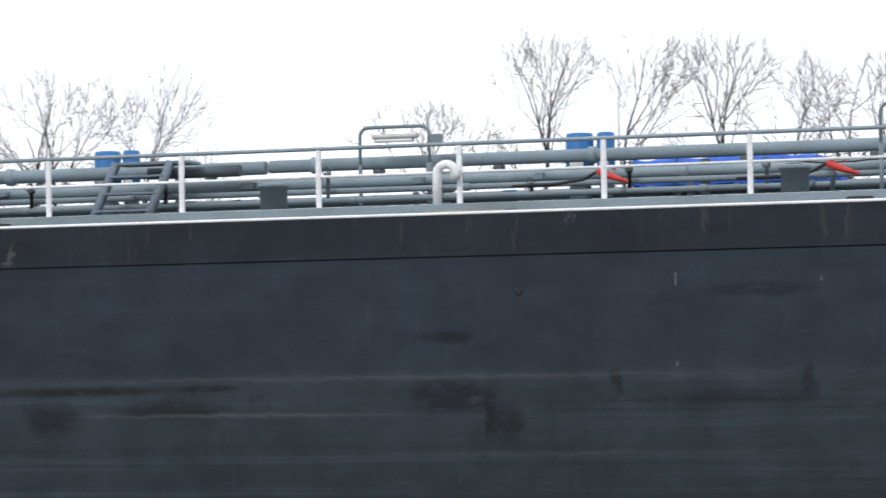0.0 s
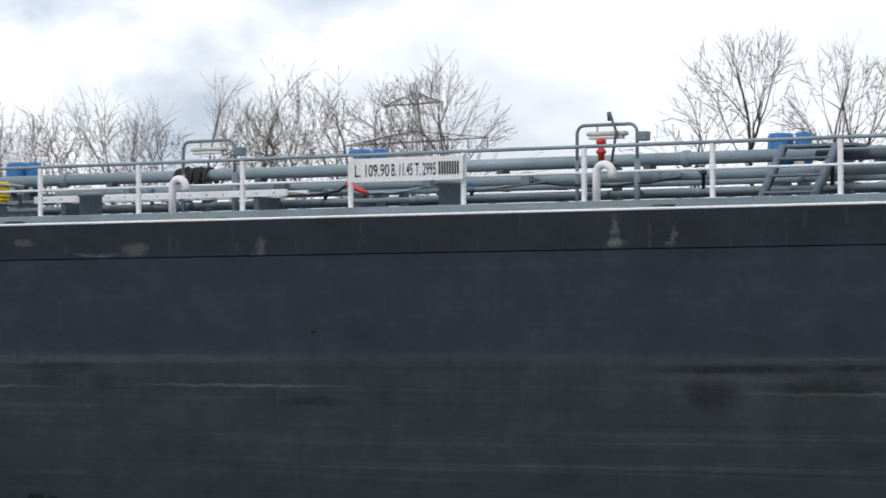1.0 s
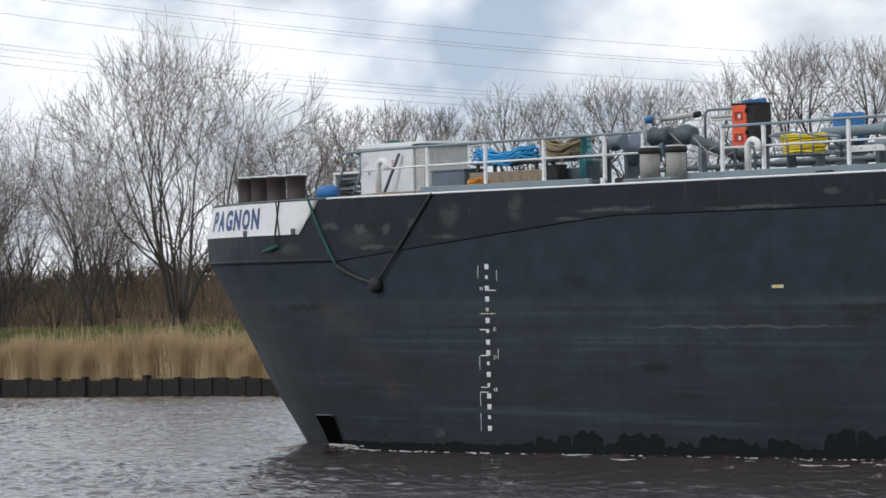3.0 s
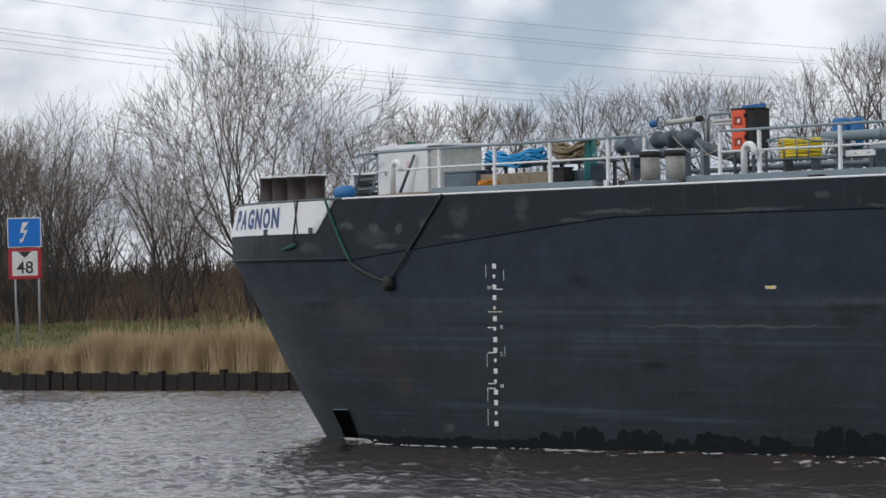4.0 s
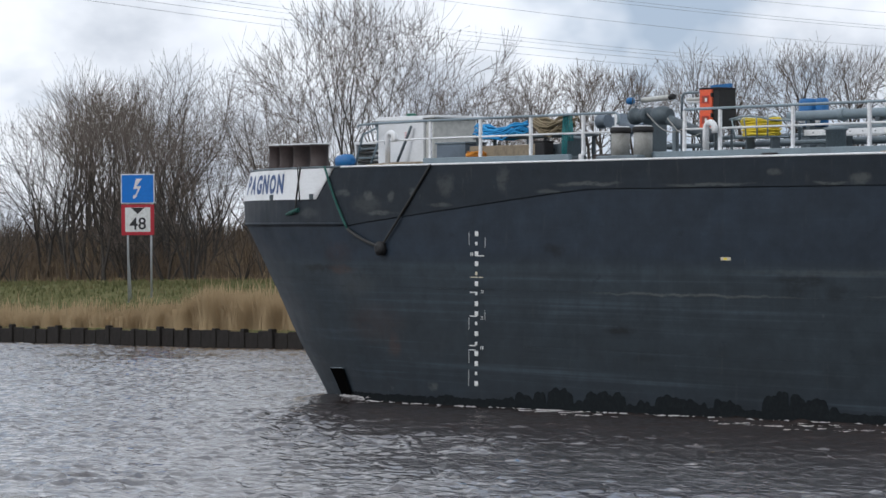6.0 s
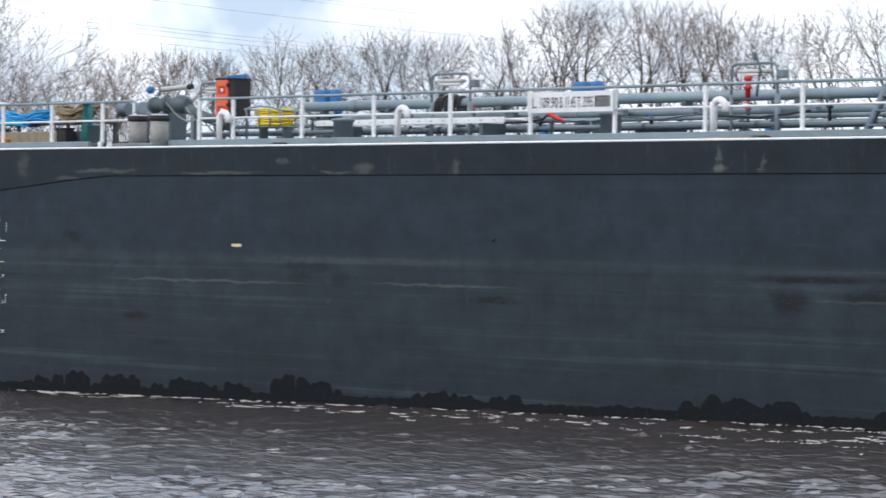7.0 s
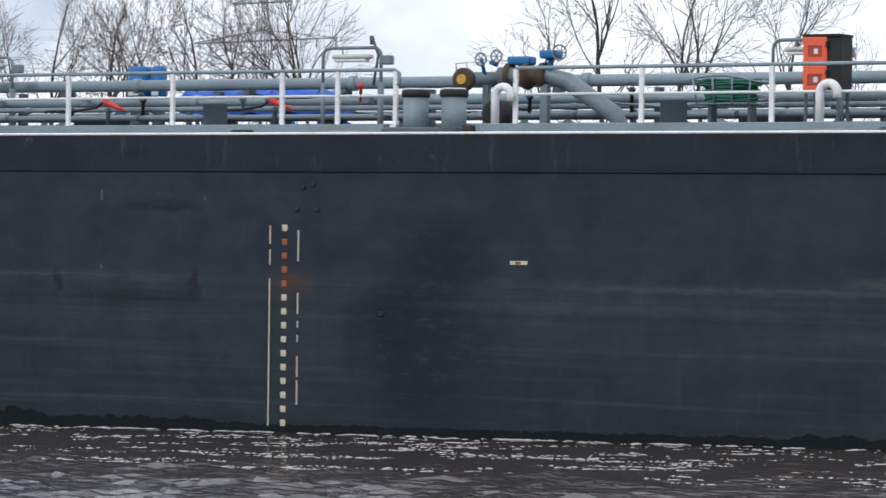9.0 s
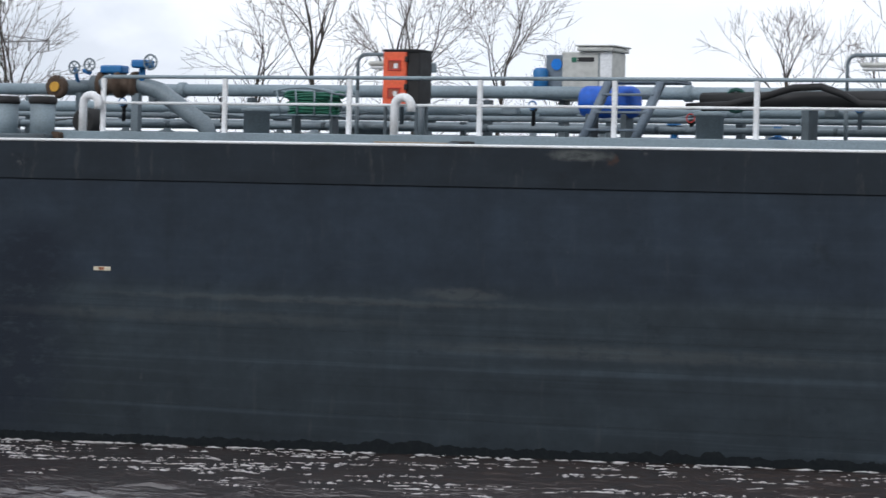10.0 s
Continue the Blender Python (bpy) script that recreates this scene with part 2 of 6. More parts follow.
    wn3.inputs["Scale"].default_value, wn3.inputs["Detail"].default_value, wn3.inputs["Roughness"].default_value = 2.2, 7.0, 0.7
    l.new(co, wn3.inputs["Vector"])
    l.new(wn3.outputs["Color"], wob.inputs[0])
    wob.inputs[1].default_value = (0.9, 0.0, 0.16)
    l.new(co, wob.inputs[2])
    off = n.new("ShaderNodeVectorMath")
    off.inputs[1].default_value = (-0.45, 0.0, -0.08)
    l.new(wob.outputs[0], off.inputs[0])
    for s in spots:
        c = blob(n, l, off.outputs[0], c, s, ragged)
    specks = noise_node(n, l, co, 2.4, (1, 1, 0.8), 8, 0.7)
    c = mix_node(n, l, ramp_node(n, l, specks, [(0.66, 0.0), (0.76, scuff)]), c, (0.15, 0.15, 0.145))
    dents = noise_node(n, l, co, 0.9, (0.5, 1, 1), 3)
    grain = noise_node(n, l, co, 60)
    l.new(c, b.inputs["Base Color"])
    l.new(ramp_node(n, l, patch, [(0.3, 0.42), (0.75, 0.65)]), b.inputs["Roughness"])
    h = n.new("ShaderNodeMath")
    h.operation = "MULTIPLY_ADD"
    l.new(grain, h.inputs[0])
    h.inputs[1].default_value = 0.03
    l.new(dents, h.inputs[2])
    bump_node(n, l, h.outputs[0], b, 0.25, 0.05)
    return m


FRESH = (0.0085, 0.0125, 0.021)
DIRT, PALE, OLD_RUST = (0.006, 0.007, 0.008), (0.105, 0.112, 0.106), (0.090, 0.037, 0.017)
HULL = hull_material("hull_paint", (0.0186, 0.0272, 0.0395), (0.0212, 0.0293, 0.0362), 0.3, [
    (-45.6, 2.02, 0.9, 0.10, DIRT, 0.75), (-44.0, 1.75, 1.2, 0.35, PALE, 0.16), (-44.6, 2.35, 0.7, 0.3, OLD_RUST, 0.14), (-43.2, 0.9, 1.4, 0.5, OLD_RUST, 0.12), (-41.0, -0.35, 0.25, 0.12, PALE, 0.5), (-30.2, 1.75, 0.45, 0.2, DIRT, 0.55), (-29.1, 1.75, 0.35, 0.22, DIRT, 0.5), (-35.0, 0.95, 0.55, 0.12, DIRT, 0.6), (-34.2, 0.45, 0.5, 0.08, DIRT, 0.4), (-36.9, 2.45, 0.25, 0.16, DIRT, 0.6),
    (-18.2, 1.97, 1.6, 0.08, DIRT, 0.8), (-18.6, 1.62, 0.5, 0.25, DIRT, 0.7), (-13.0, 1.85, 0.9, 0.30, DIRT, 0.75), (-12.3, 1.5, 0.3, 0.30, DIRT, 0.7), (-13.1, 2.6, 0.5, 0.11, DIRT, 0.8),
    (-10.85, 1.98, 0.12, 0.25, DIRT, 0.7), (-9.0, 3.13, 1.0, 0.10, DIRT, 0.55), (-8.35, 2.0, 0.14, 0.30, DIRT, 0.6), (-4.55, 1.2, 1.35, 1.6, FRESH, 0.85), (-5.0, 1.5, 0.6, 0.7, FRESH, 0.8), (-4.2, 2.5, 0.9, 0.75, FRESH, 0.8), (-16.9, 1.72, 0.9, 0.16, DIRT, 0.7), (-16.4, 1.98, 0.6, 0.06, DIRT, 0.8), (-12.5, 1.6, 0.12, 0.4, DIRT, 0.8),
    (-9.3, 1.8, 1.4, 0.12, DIRT, 0.5), (-16.0, 1.64, 2.6, 0.03, PALE, 0.3), (-11.0, 1.12, 3.2, 0.04, PALE, 0.10), (-19.5, 1.06, 2.5, 0.04, PALE, 0.10), (-14.0, 2.10, 6.5, 0.03, PALE, 0.22),
    (-33.0, 1.65, 3.4, 0.035, PALE, 0.55), (-26.5, 1.70, 2.2, 0.03, PALE, 0.5), (-25.2, 1.47, 0.7, 0.09, DIRT, 0.75), (-30.0, 1.96, 0.9, 0.13, DIRT, 0.6), (-37.2, 2.5, 0.35, 0.12, DIRT, 0.5),
    (-35.1, 0.93, 0.5, 0.08, DIRT, 0.6), (-28.5, 2.1, 3.8, 0.07, PALE, 0.2), (-6.75, 2.08, 0.35, 0.15, OLD_RUST, 0.35), (-6.80, 2.0, 0.16, 0.45, OLD_RUST, 0.5), (-6.5, 2.05, 0.25, 0.2, OLD_RUST, 0.3), (-44.5, 2.0, 0.7, 0.13, OLD_RUST, 0.3),
    (-42.4, 0.45, 0.35, 0.3, OLD_RUST, 0.25), (0.5, 2.06, 4.2, 0.06, PALE, 0.22), (-1.5, 1.78, 4.0, 0.10, PALE, 0.16), (2.5, 2.2, 0.8, 0.1, PALE, 0.3), (5.0, 1.5, 4.0, 0.12, PALE, 0.2)])
STRAKE = hull_material("sheer_strake_paint", (0.0135, 0.0190, 0.0258), (0.0140, 0.0195, 0.0250), 0.85, [
    (-44.2, 3.62, 0.35, 0.10, PALE, 0.55), (-43.2, 3.55, 0.22, 0.12, PALE, 0.5), (-42.4, 3.55, 0.18, 0.14, PALE, 0.5), (-41.6, 3.62, 0.22, 0.10, PALE, 0.5), (-42.8, 3.2, 0.6, 0.06, PALE, 0.55), (-40.7, 3.36, 0.5, 0.05, PALE, 0.5), (-36.0, 3.74, 1.2, 0.05, PALE, 0.6), (-37.2, 3.6, 0.5, 0.05, PALE, 0.45), (-45.8, 3.2, 0.5, 0.14, PALE, 0.35), (-32.5, 3.69, 1.4, 0.04, PALE, 0.55), (-30.7, 3.9, 0.3, 0.08, PALE, 0.45),
    (-28.5, 3.75, 0.35, 0.14, PALE, 0.5), (-26.2, 3.76, 0.12, 0.2, PALE, 0.5), (-20.1, 3.72, 0.2, 0.08, PALE, 0.9), (-20.1, 3.95, 0.08, 0.2, PALE, 0.6), (-19.2, 3.8, 0.06, 0.2, PALE, 0.5), (-29.3, 3.69, 0.5, 0.04, PALE, 0.6),
    (4.2, 4.08, 0.5, 0.1, PALE, 0.7), (4.65, 4.02, 0.10, 0.10, OLD_RUST, 0.35), (-40.5, 3.75, 0.35, 0.3, PALE, 0.35), (-38.6, 3.85, 0.2, 0.3, PALE, 0.35), (-43.3, 3.4, 0.6, 0.25, PALE, 0.25)])


def water_material():
    m, n, l, b = base_material("canal_water", (0.036, 0.026, 0.023), 0.03, 0, 0.5)
    b.inputs["IOR"].default_value = 1.46
    co = n.new("ShaderNodeTexCoord").outputs["Object"]
    a = noise_node(n, l, co, 1.0, (2.6, 8.0, 1), 4, 0.55)
    c = noise_node(n, l, co, 1.0, (6.0, 19.0, 1), 3, 0.5)
    h = n.new("ShaderNodeMath")
    h.operation = "MULTIPLY_ADD"
    l.new(c, h.inputs[0])
    h.inputs[1].default_value = 0.28
    l.new(a, h.inputs[2])
    bump_node(n, l, h.outputs[0], b, 1.0, 0.030)
    return m


WATER = water_material()


def ground_material():
    m, n, l, b = base_material("bank_ground", (0.1, 0.1, 0.04), 0.95, 0, 0.1)
    co = n.new("ShaderNodeTexCoord").outputs["Object"]
    sx = n.new("ShaderNodeSeparateXYZ")
    l.new(co, sx.inputs[0])
    big, fine = noise_node(n, l, co, 0.35, (1, 1, 1), 6), noise_node(n, l, co, 3.0, (1, 1, 1), 6, 0.7)
    grass = mix_node(n, l, ramp_node(n, l, fine, [(0.35, 0.0), (0.65, 1.0)]), (0.060, 0.076, 0.026), (0.16, 0.14, 0.065))
    dry = mix_node(n, l, ramp_node(n, l, fine, [(0.35, 0.0), (0.65, 1.0)]), (0.11, 0.075, 0.04), (0.20, 0.15, 0.085))
    y = n.new("ShaderNodeMath")
    y.operation = "MULTIPLY_ADD"
    l.new(big, y.inputs[0])
    y.inputs[1].default_value = 5.0
    l.new(sx.outputs["Y"], y.inputs[2])
    rng = n.new("ShaderNodeMapRange")
    rng.inputs["From Min"].default_value, rng.inputs["From Max"].default_value = 66.0, 86.0
    l.new(y.outputs[0], rng.inputs["Value"])
    f = ramp_node(n, l, rng.outputs[0], [(0.18, 1.0), (0.24, 0.0), (0.62, 0.0), (0.72, 1.0)])
    l.new(mix_node(n, l, f, grass, dry), b.inputs["Base Color"])
    bump_node(n, l, fine, b, 0.8, 0.15)
    return m


GROUND = ground_material()


# ---- mesh helpers ----
def finish(name, bm, material, parent=None, label="", smooth=False):
    me = bpy.data.meshes.new(name)
    bm.to_mesh(me)
    bm.free()
    me.materials.append(material)
    if smooth:
        me.shade_smooth()
    ob = new(name, me)
    if parent:
        ob.parent = parent
    return tagged(ob, label)


def part(name, bm, material, parent, label="", smooth=False):
    return finish(name, bm, material, parent, label, smooth)


def raw(name, verts, faces, material, parent=None, label="", smooth=False):
    me = bpy.data.meshes.new(name)
    me.from_pydata(verts, [], faces)
    me.update()
    me.materials.append(material)
    if smooth:
        me.shade_smooth()
    ob = new(name, me)
    if parent:
        ob.parent = parent
    return tagged(ob, label)


def add_box(bm, x0, x1, y0, y1, z0, z1, bevel=0.0):
    """An axis-aligned block with its edges eased."""
    made = bmesh.ops.create_cube(bm, size=1.0)
    vs = made["verts"]
    for v in vs:
        v.co = Vector((x0 if v.co.x < 0 else x1, y0 if v.co.y < 0 else y1, z0 if v.co.z < 0 else z1))
    if bevel:
        es = {e for v in vs for e in v.link_edges}
        bmesh.ops.bevel(bm, geom=list(es), offset=bevel, segments=2, affect="EDGES", profile=0.5)
    return bm


def box_bm(x0, x1, y0, y1, z0, z1, bevel=0.006):
    return add_box(bmesh.new(), x0, x1, y0, y1, z0, z1, bevel)


def add_tube(bm, pts, r, n=8, cap=True):
    """A round bar swept along pts; r one radius or one for each point."""
    pts = [Vector(p) for p in pts]
    rs = r if isinstance(r, (list, tuple)) else [r] * len(pts)
    rings, ref = [], None
    for i, p in enumerate(pts):
        d = (pts[min(i + 1, len(pts) - 1)] - pts[max(i - 1, 0)]).normalized()
        if ref is None:
            ref = d.orthogonal().normalized()
        ref = (ref - d * ref.dot(d)).normalized()
        s = d.cross(ref)
        rings.append([bm.verts.new(p + rs[i] * (math.cos(2 * math.pi * k / n) * ref + math.sin(2 * math.pi * k / n) * s)) for k in range(n)])
    for a, b in zip(rings, rings[1:]):
        for k in range(n):
            bm.faces.new((a[k], a[(k + 1) % n], b[(k + 1) % n], b[k])).smooth = True
    if cap:
        bm.faces.new(rings[0][::-1])
        bm.faces.new(rings[-1])
    return bm


def tube_bm(pts, r, n=8):
    return add_tube(bmesh.new(), pts, r, n)


def lathe(bm, c, profile, n=20, axis="z"):
    """A turned body: profile of (radius, height) about an axis through c."""
    rings = []
    for r, h in profile:
        ring = []
        for k in range(n):
            a = 2 * math.pi * k / n
            p = {"z": (r * math.cos(a), r * math.sin(a), h), "x": (h, r * math.cos(a), r * math.sin(a)), "y": (r * math.sin(a), h, r * math.cos(a))}[axis]
            ring.append(bm.verts.new(Vector(c) + Vector(p)))
        rings.append(ring)
    for a, b in zip(rings, rings[1:]):
        for k in range(n):
            bm.faces.new((a[k], a[(k + 1) % n], b[(k + 1) % n], b[k])).smooth = True
    bm.faces.new(rings[0][::-1])
    bm.faces.new(rings[-1])
    return bm


def arc(c, r, a0, a1, n, plane="xz"):
    out = []
    for i in range(n + 1):
        a = radians(a0 + (a1 - a0) * i / n)
        u, w = r * math.cos(a), r * math.sin(a)
        out.append((c[0] + u, c[1], c[2] + w) if plane == "xz" else (c[0] + u, c[1] + w, c[2]))
    return out


def glyph_mesh(text, size, bold=0.012):
    """Outlines of a text in the built-in font, as (verts, faces) in its own plane."""
    cu = bpy.data.curves.new("text", "FONT")
    cu.body, cu.size, cu.resolution_u, cu.offset = text, size, 3, bold * size
    ob = bpy.data.objects.new("text", cu)
    me = bpy.data.meshes.new_from_object(ob)
    vs, fs = [tuple(v.co) for v in me.vertices], [tuple(p.vertices) for p in me.polygons]
    bpy.data.objects.remove(ob)
    bpy.data.meshes.remove(me)
    bpy.data.curves.remove(cu)
    return vs, fs


# ---- what rides on the ship ----
SPEED, SIDE, TRIM = -2.0255, 39.284, 1.014
DECK, RAIL = 4.18, 5.11
RIDERS, LEVEL_RIDERS = [], []


def ship_pose(t):
    return pose(SPEED * t, SIDE, 0, 0, TRIM, 0)


def thing(name, label, category, x=0.0, y=0.0, z=0.0, group="", rz=0.0, still=False):
    """An Empty at the base of a thing; x along the ship, y inboard from its near side, z over its keel line."""
    ob = new(name)
    ob.empty_display_size = 0.2
    tagged(ob, label, category, group)
    m = pose(x, y, z, 0, 0, rz)
    if still:
        ob.matrix_basis = m
    else:
        ob.matrix_basis = ship_pose(0) @ m
        RIDERS.append((ob, m))
    return ob


# ---- ground, far bank and water ----
PROFILE = [(-400, 0.9), (-30, 0.95), (3.0, 1.0), (4.6, -0.4), (8, -3.2), (60, -3.2), (66.9, -1.6), (67.75, -0.5), (67.8, 0.60), (68.6, 0.75),
           (70.5, 1.35), (73.7, 2.22), (75.2, 2.34), (83, 2.36), (87, 2.9), (93, 4.55), (97, 4.75), (110, 3.4), (150, 2.0), (500, 1.8), (4500, 1.8)]


def ground_height(y):
    for (a, za), (b, zb) in zip(PROFILE, PROFILE[1:]):
        if a <= y <= b:
            return za + (zb - za) * (y - a) / (b - a)
    return 1.8


def ground():
    xs = [-4500, -900] + [-320 + 2.0 * i for i in range(211)] + [900, 4500]
    ys = sorted({p[0] for p in PROFILE} | {68.6 + 0.8 * i for i in range(40)})
    vs, fs = [], []
    for y in ys:
        for x in xs:
            z = ground_height(y)
            if 68.5 < y < 100 and -320 <= x <= 100:
                z += 0.16 * noise.noise((x * 0.25, y * 0.4, 0)) + 0.10 * noise.noise((x * 0.9, y * 1.1, 3))
            vs.append((x, y, z))
    w = len(xs)
    for j in range(len(ys) - 1):
        for i in range(w - 1):
            a = j * w + i
            fs.append((a, a + 1, a + w + 1, a + w))
    ob = raw("ground", vs, fs, GROUND, smooth=True)
    tagged(ob, "grassy canal bank rising to a brown dike", "ground", kind="structure")


def water():
    """Canal surface: wind ripples as real relief where the view passes, flat beyond."""
    xs = np.concatenate(([-3000.0, -500.0, -220.0, -160.0], np.arange(-138.0, 14.0, 0.15), [30.0, 300.0, 3000.0]))
    ys = np.concatenate(([3.6, 10.0, 16.0], np.arange(19.0, 67.6, 0.10), [67.76]))
    gx, gy = np.meshgrid(xs, ys)
    rng = np.random.RandomState(4)
    z = np.zeros_like(gx)
    for k in range(64):
        wave = 0.28 * (0.52 / 0.28) ** (rng.rand() ** 1.3)
        a = rng.normal(radians(100), 0.48)
        kx, ky = 2 * math.pi / wave * math.cos(a), 2 * math.pi / wave * math.sin(a)
        z += 0.0077 * wave * np.sin(kx * gx + ky * gy + rng.rand() * 6.283)
    gust = 0.75 + 0.35 * np.sin(gx * 0.21 + 1.3 * np.sin(gy * 0.17)) * np.sin(gy * 0.33 + gx * 0.05)
    z = z * gust
    z = z + 6.0 * z * np.abs(z)
    edge = np.clip((gx + 138) / 4, 0, 1) * np.clip((13.5 - gx) / 4, 0, 1) * np.clip((gy - 19) / 2, 0, 1) * np.clip((67.5 - gy) / 1.5, 0, 1)
    z *= edge
    w, h = len(xs), len(ys)
    verts = np.stack([gx.ravel(), gy.ravel(), z.ravel()], 1)
    i, j = np.meshgrid(np.arange(w - 1), np.arange(h - 1))
    a = (j * w + i).ravel()
    faces = np.stack([a, a + 1, a + w + 1, a + w], 1)
    me = bpy.data.meshes.new("water")
    me.vertices.add(len(verts))
    me.vertices.foreach_set("co", verts.ravel().astype(np.float32))
    me.loops.add(faces.size)
    me.loops.foreach_set("vertex_index", faces.ravel().astype(np.int32))
    me.polygons.add(len(faces))
    me.polygons.foreach_set("loop_start", np.arange(0, faces.size, 4, dtype=np.int32))
    me.update(calc_edges=True)
    me.validate()
    me.materials.append(WATER)
    me.shade_smooth()
    ob = new("water", me)
    tagged(ob, "rippled brown canal water reflecting a bright sky", "water", kind="structure")


def piling():
    """Dark timber sheet piling along the far waterline, with a heavier post every few planks."""
    wall = new("quay_piling")
    tagged(wall, "dark weathered timber piling along the far bank", "retaining wall", kind="structure")
    wall.matrix_basis = pose(0, 67.62, 0)
    plank = box_bm(-0.48, 0.48, -0.05, 0.05, -0.7, 0.62, 0.02)
    first = part("plank", plank, PILE, wall)
    post = part("pile", box_bm(-0.14, 0.14, -0.13, 0.1, -0.8, 0.70, 0.03), PILE, wall)
    rng = random.Random(3)
    x, i = -140.0, 0
    while x < -70:
        for src, name, dx in ((first, "plank", 0.0), (post, "pile", 0.5)):
            if name == "pile" and i % 2:
                continue
            ob = first if (i == 0 and name == "plank") else post if (i == 0) else new(name, src.data)
            ob.parent = wall
            ob.location = (x + dx, rng.uniform(-0.03, 0.03), rng.uniform(-0.07, 0.05))
        x += 1.0
        i += 1
    rest = bmesh.new()
    for a, b in ((-400, -140.5), (-70.5, 300)):
        add_box(rest, a, b, -0.05, 0.05, -0.7, 0.62, 0.02)
    tagged(part("far_boards", rest, PILE, wall), kind="stuff")


# ---- reeds and scrub ----
def blades(name, label, category, material, spots, width, rng, lean=0.18):
    """Upright tapered blades, each a thin bent three-sided stalk."""
    vs, fs = [], []
    for x, y, z, h in spots:
        w = width * rng.uniform(0.7, 1.3)
        dx, dy = rng.gauss(0, lean) * h, rng.gauss(0, lean) * h
        k = len(vs)
        for f, s in ((0.0, 1.0), (0.55, 0.8), (1.0, 0.15)):
            for a in range(3):
                ang = a * 2.094 + x
                vs.append((x + dx * f * f + s * w * math.cos(ang), y + dy * f * f + s * w * math.sin(ang), z + h * f))
        for lv in (0, 3):
            for a in range(3):
                b = (a + 1) % 3
                fs.append((k + lv + a, k + lv + b, k + lv + 3 + b, k + lv + 3 + a))
    ob = raw(name, vs, fs, material)
    return tagged(ob, label, category, kind="stuff")


def vegetation():
    rng = random.Random(11)
    spots = []
    for _ in range(44000):
        x = rng.uniform(-136, -80)
        y = 67.9 + abs(rng.gauss(0, 0.9))
        dense = 0.45 + 0.55 * max(0.0, min(1.0, (x + 116) / 9)) * (0.75 + 0.5 * noise.noise((x * 0.35, 0, 0)))
        if rng.random() > dense:
            continue
        top = (0.8 + 1.45 * max(0.0, min(1.0, (x + 113) / 8))) * (0.8 + 0.45 * noise.noise((x * 0.5, y * 0.5, 2)))
        top *= 0.78 + 0.5 * noise.noise((x * 0.22, 1.5, 8)) + (0.35 if rng.random() < 0.02 else 0.0)
        spots.append((x, y, ground_height(y) - 0.05, max(0.2, top) * rng.uniform(0.45, 1.2)))
    blades("reeds", "dry straw-coloured reeds along the waterside", "reeds", REED, spots, 0.016, rng, 0.14)
    spots = []
    for _ in range(15000):
        x, y = rng.uniform(-170, -85), rng.uniform(69.5, 84)
        spots.append((x, y, ground_height(y) - 0.03, rng.uniform(0.08, 0.30)))
    GRASS = worn("rough_grass", (0.095, 0.105, 0.036), (0.20, 0.165, 0.08), 0.9, scale=0.7, amount=0.8, bump=0)
    blades("grass", "short rough green grass on the bank", "grass", GRASS, spots, 0.03, rng, 0.4)
    spots = []
    for _ in range(26000):
        x, y = rng.uniform(-235, -95), rng.uniform(84, 98)
        if x > -95 - (y - 80) * 1.0:
            continue
        spots.append((x, y, ground_height(y) - 0.05, rng.uniform(0.3, 1.5) * (1.0 + 0.5 * noise.noise((x * 0.2, y * 0.2, 7)))))
    blades("scrub", "leafless brown undergrowth below the trees", "undergrowth", SCRUB, spots, 0.022, rng, 0.35)


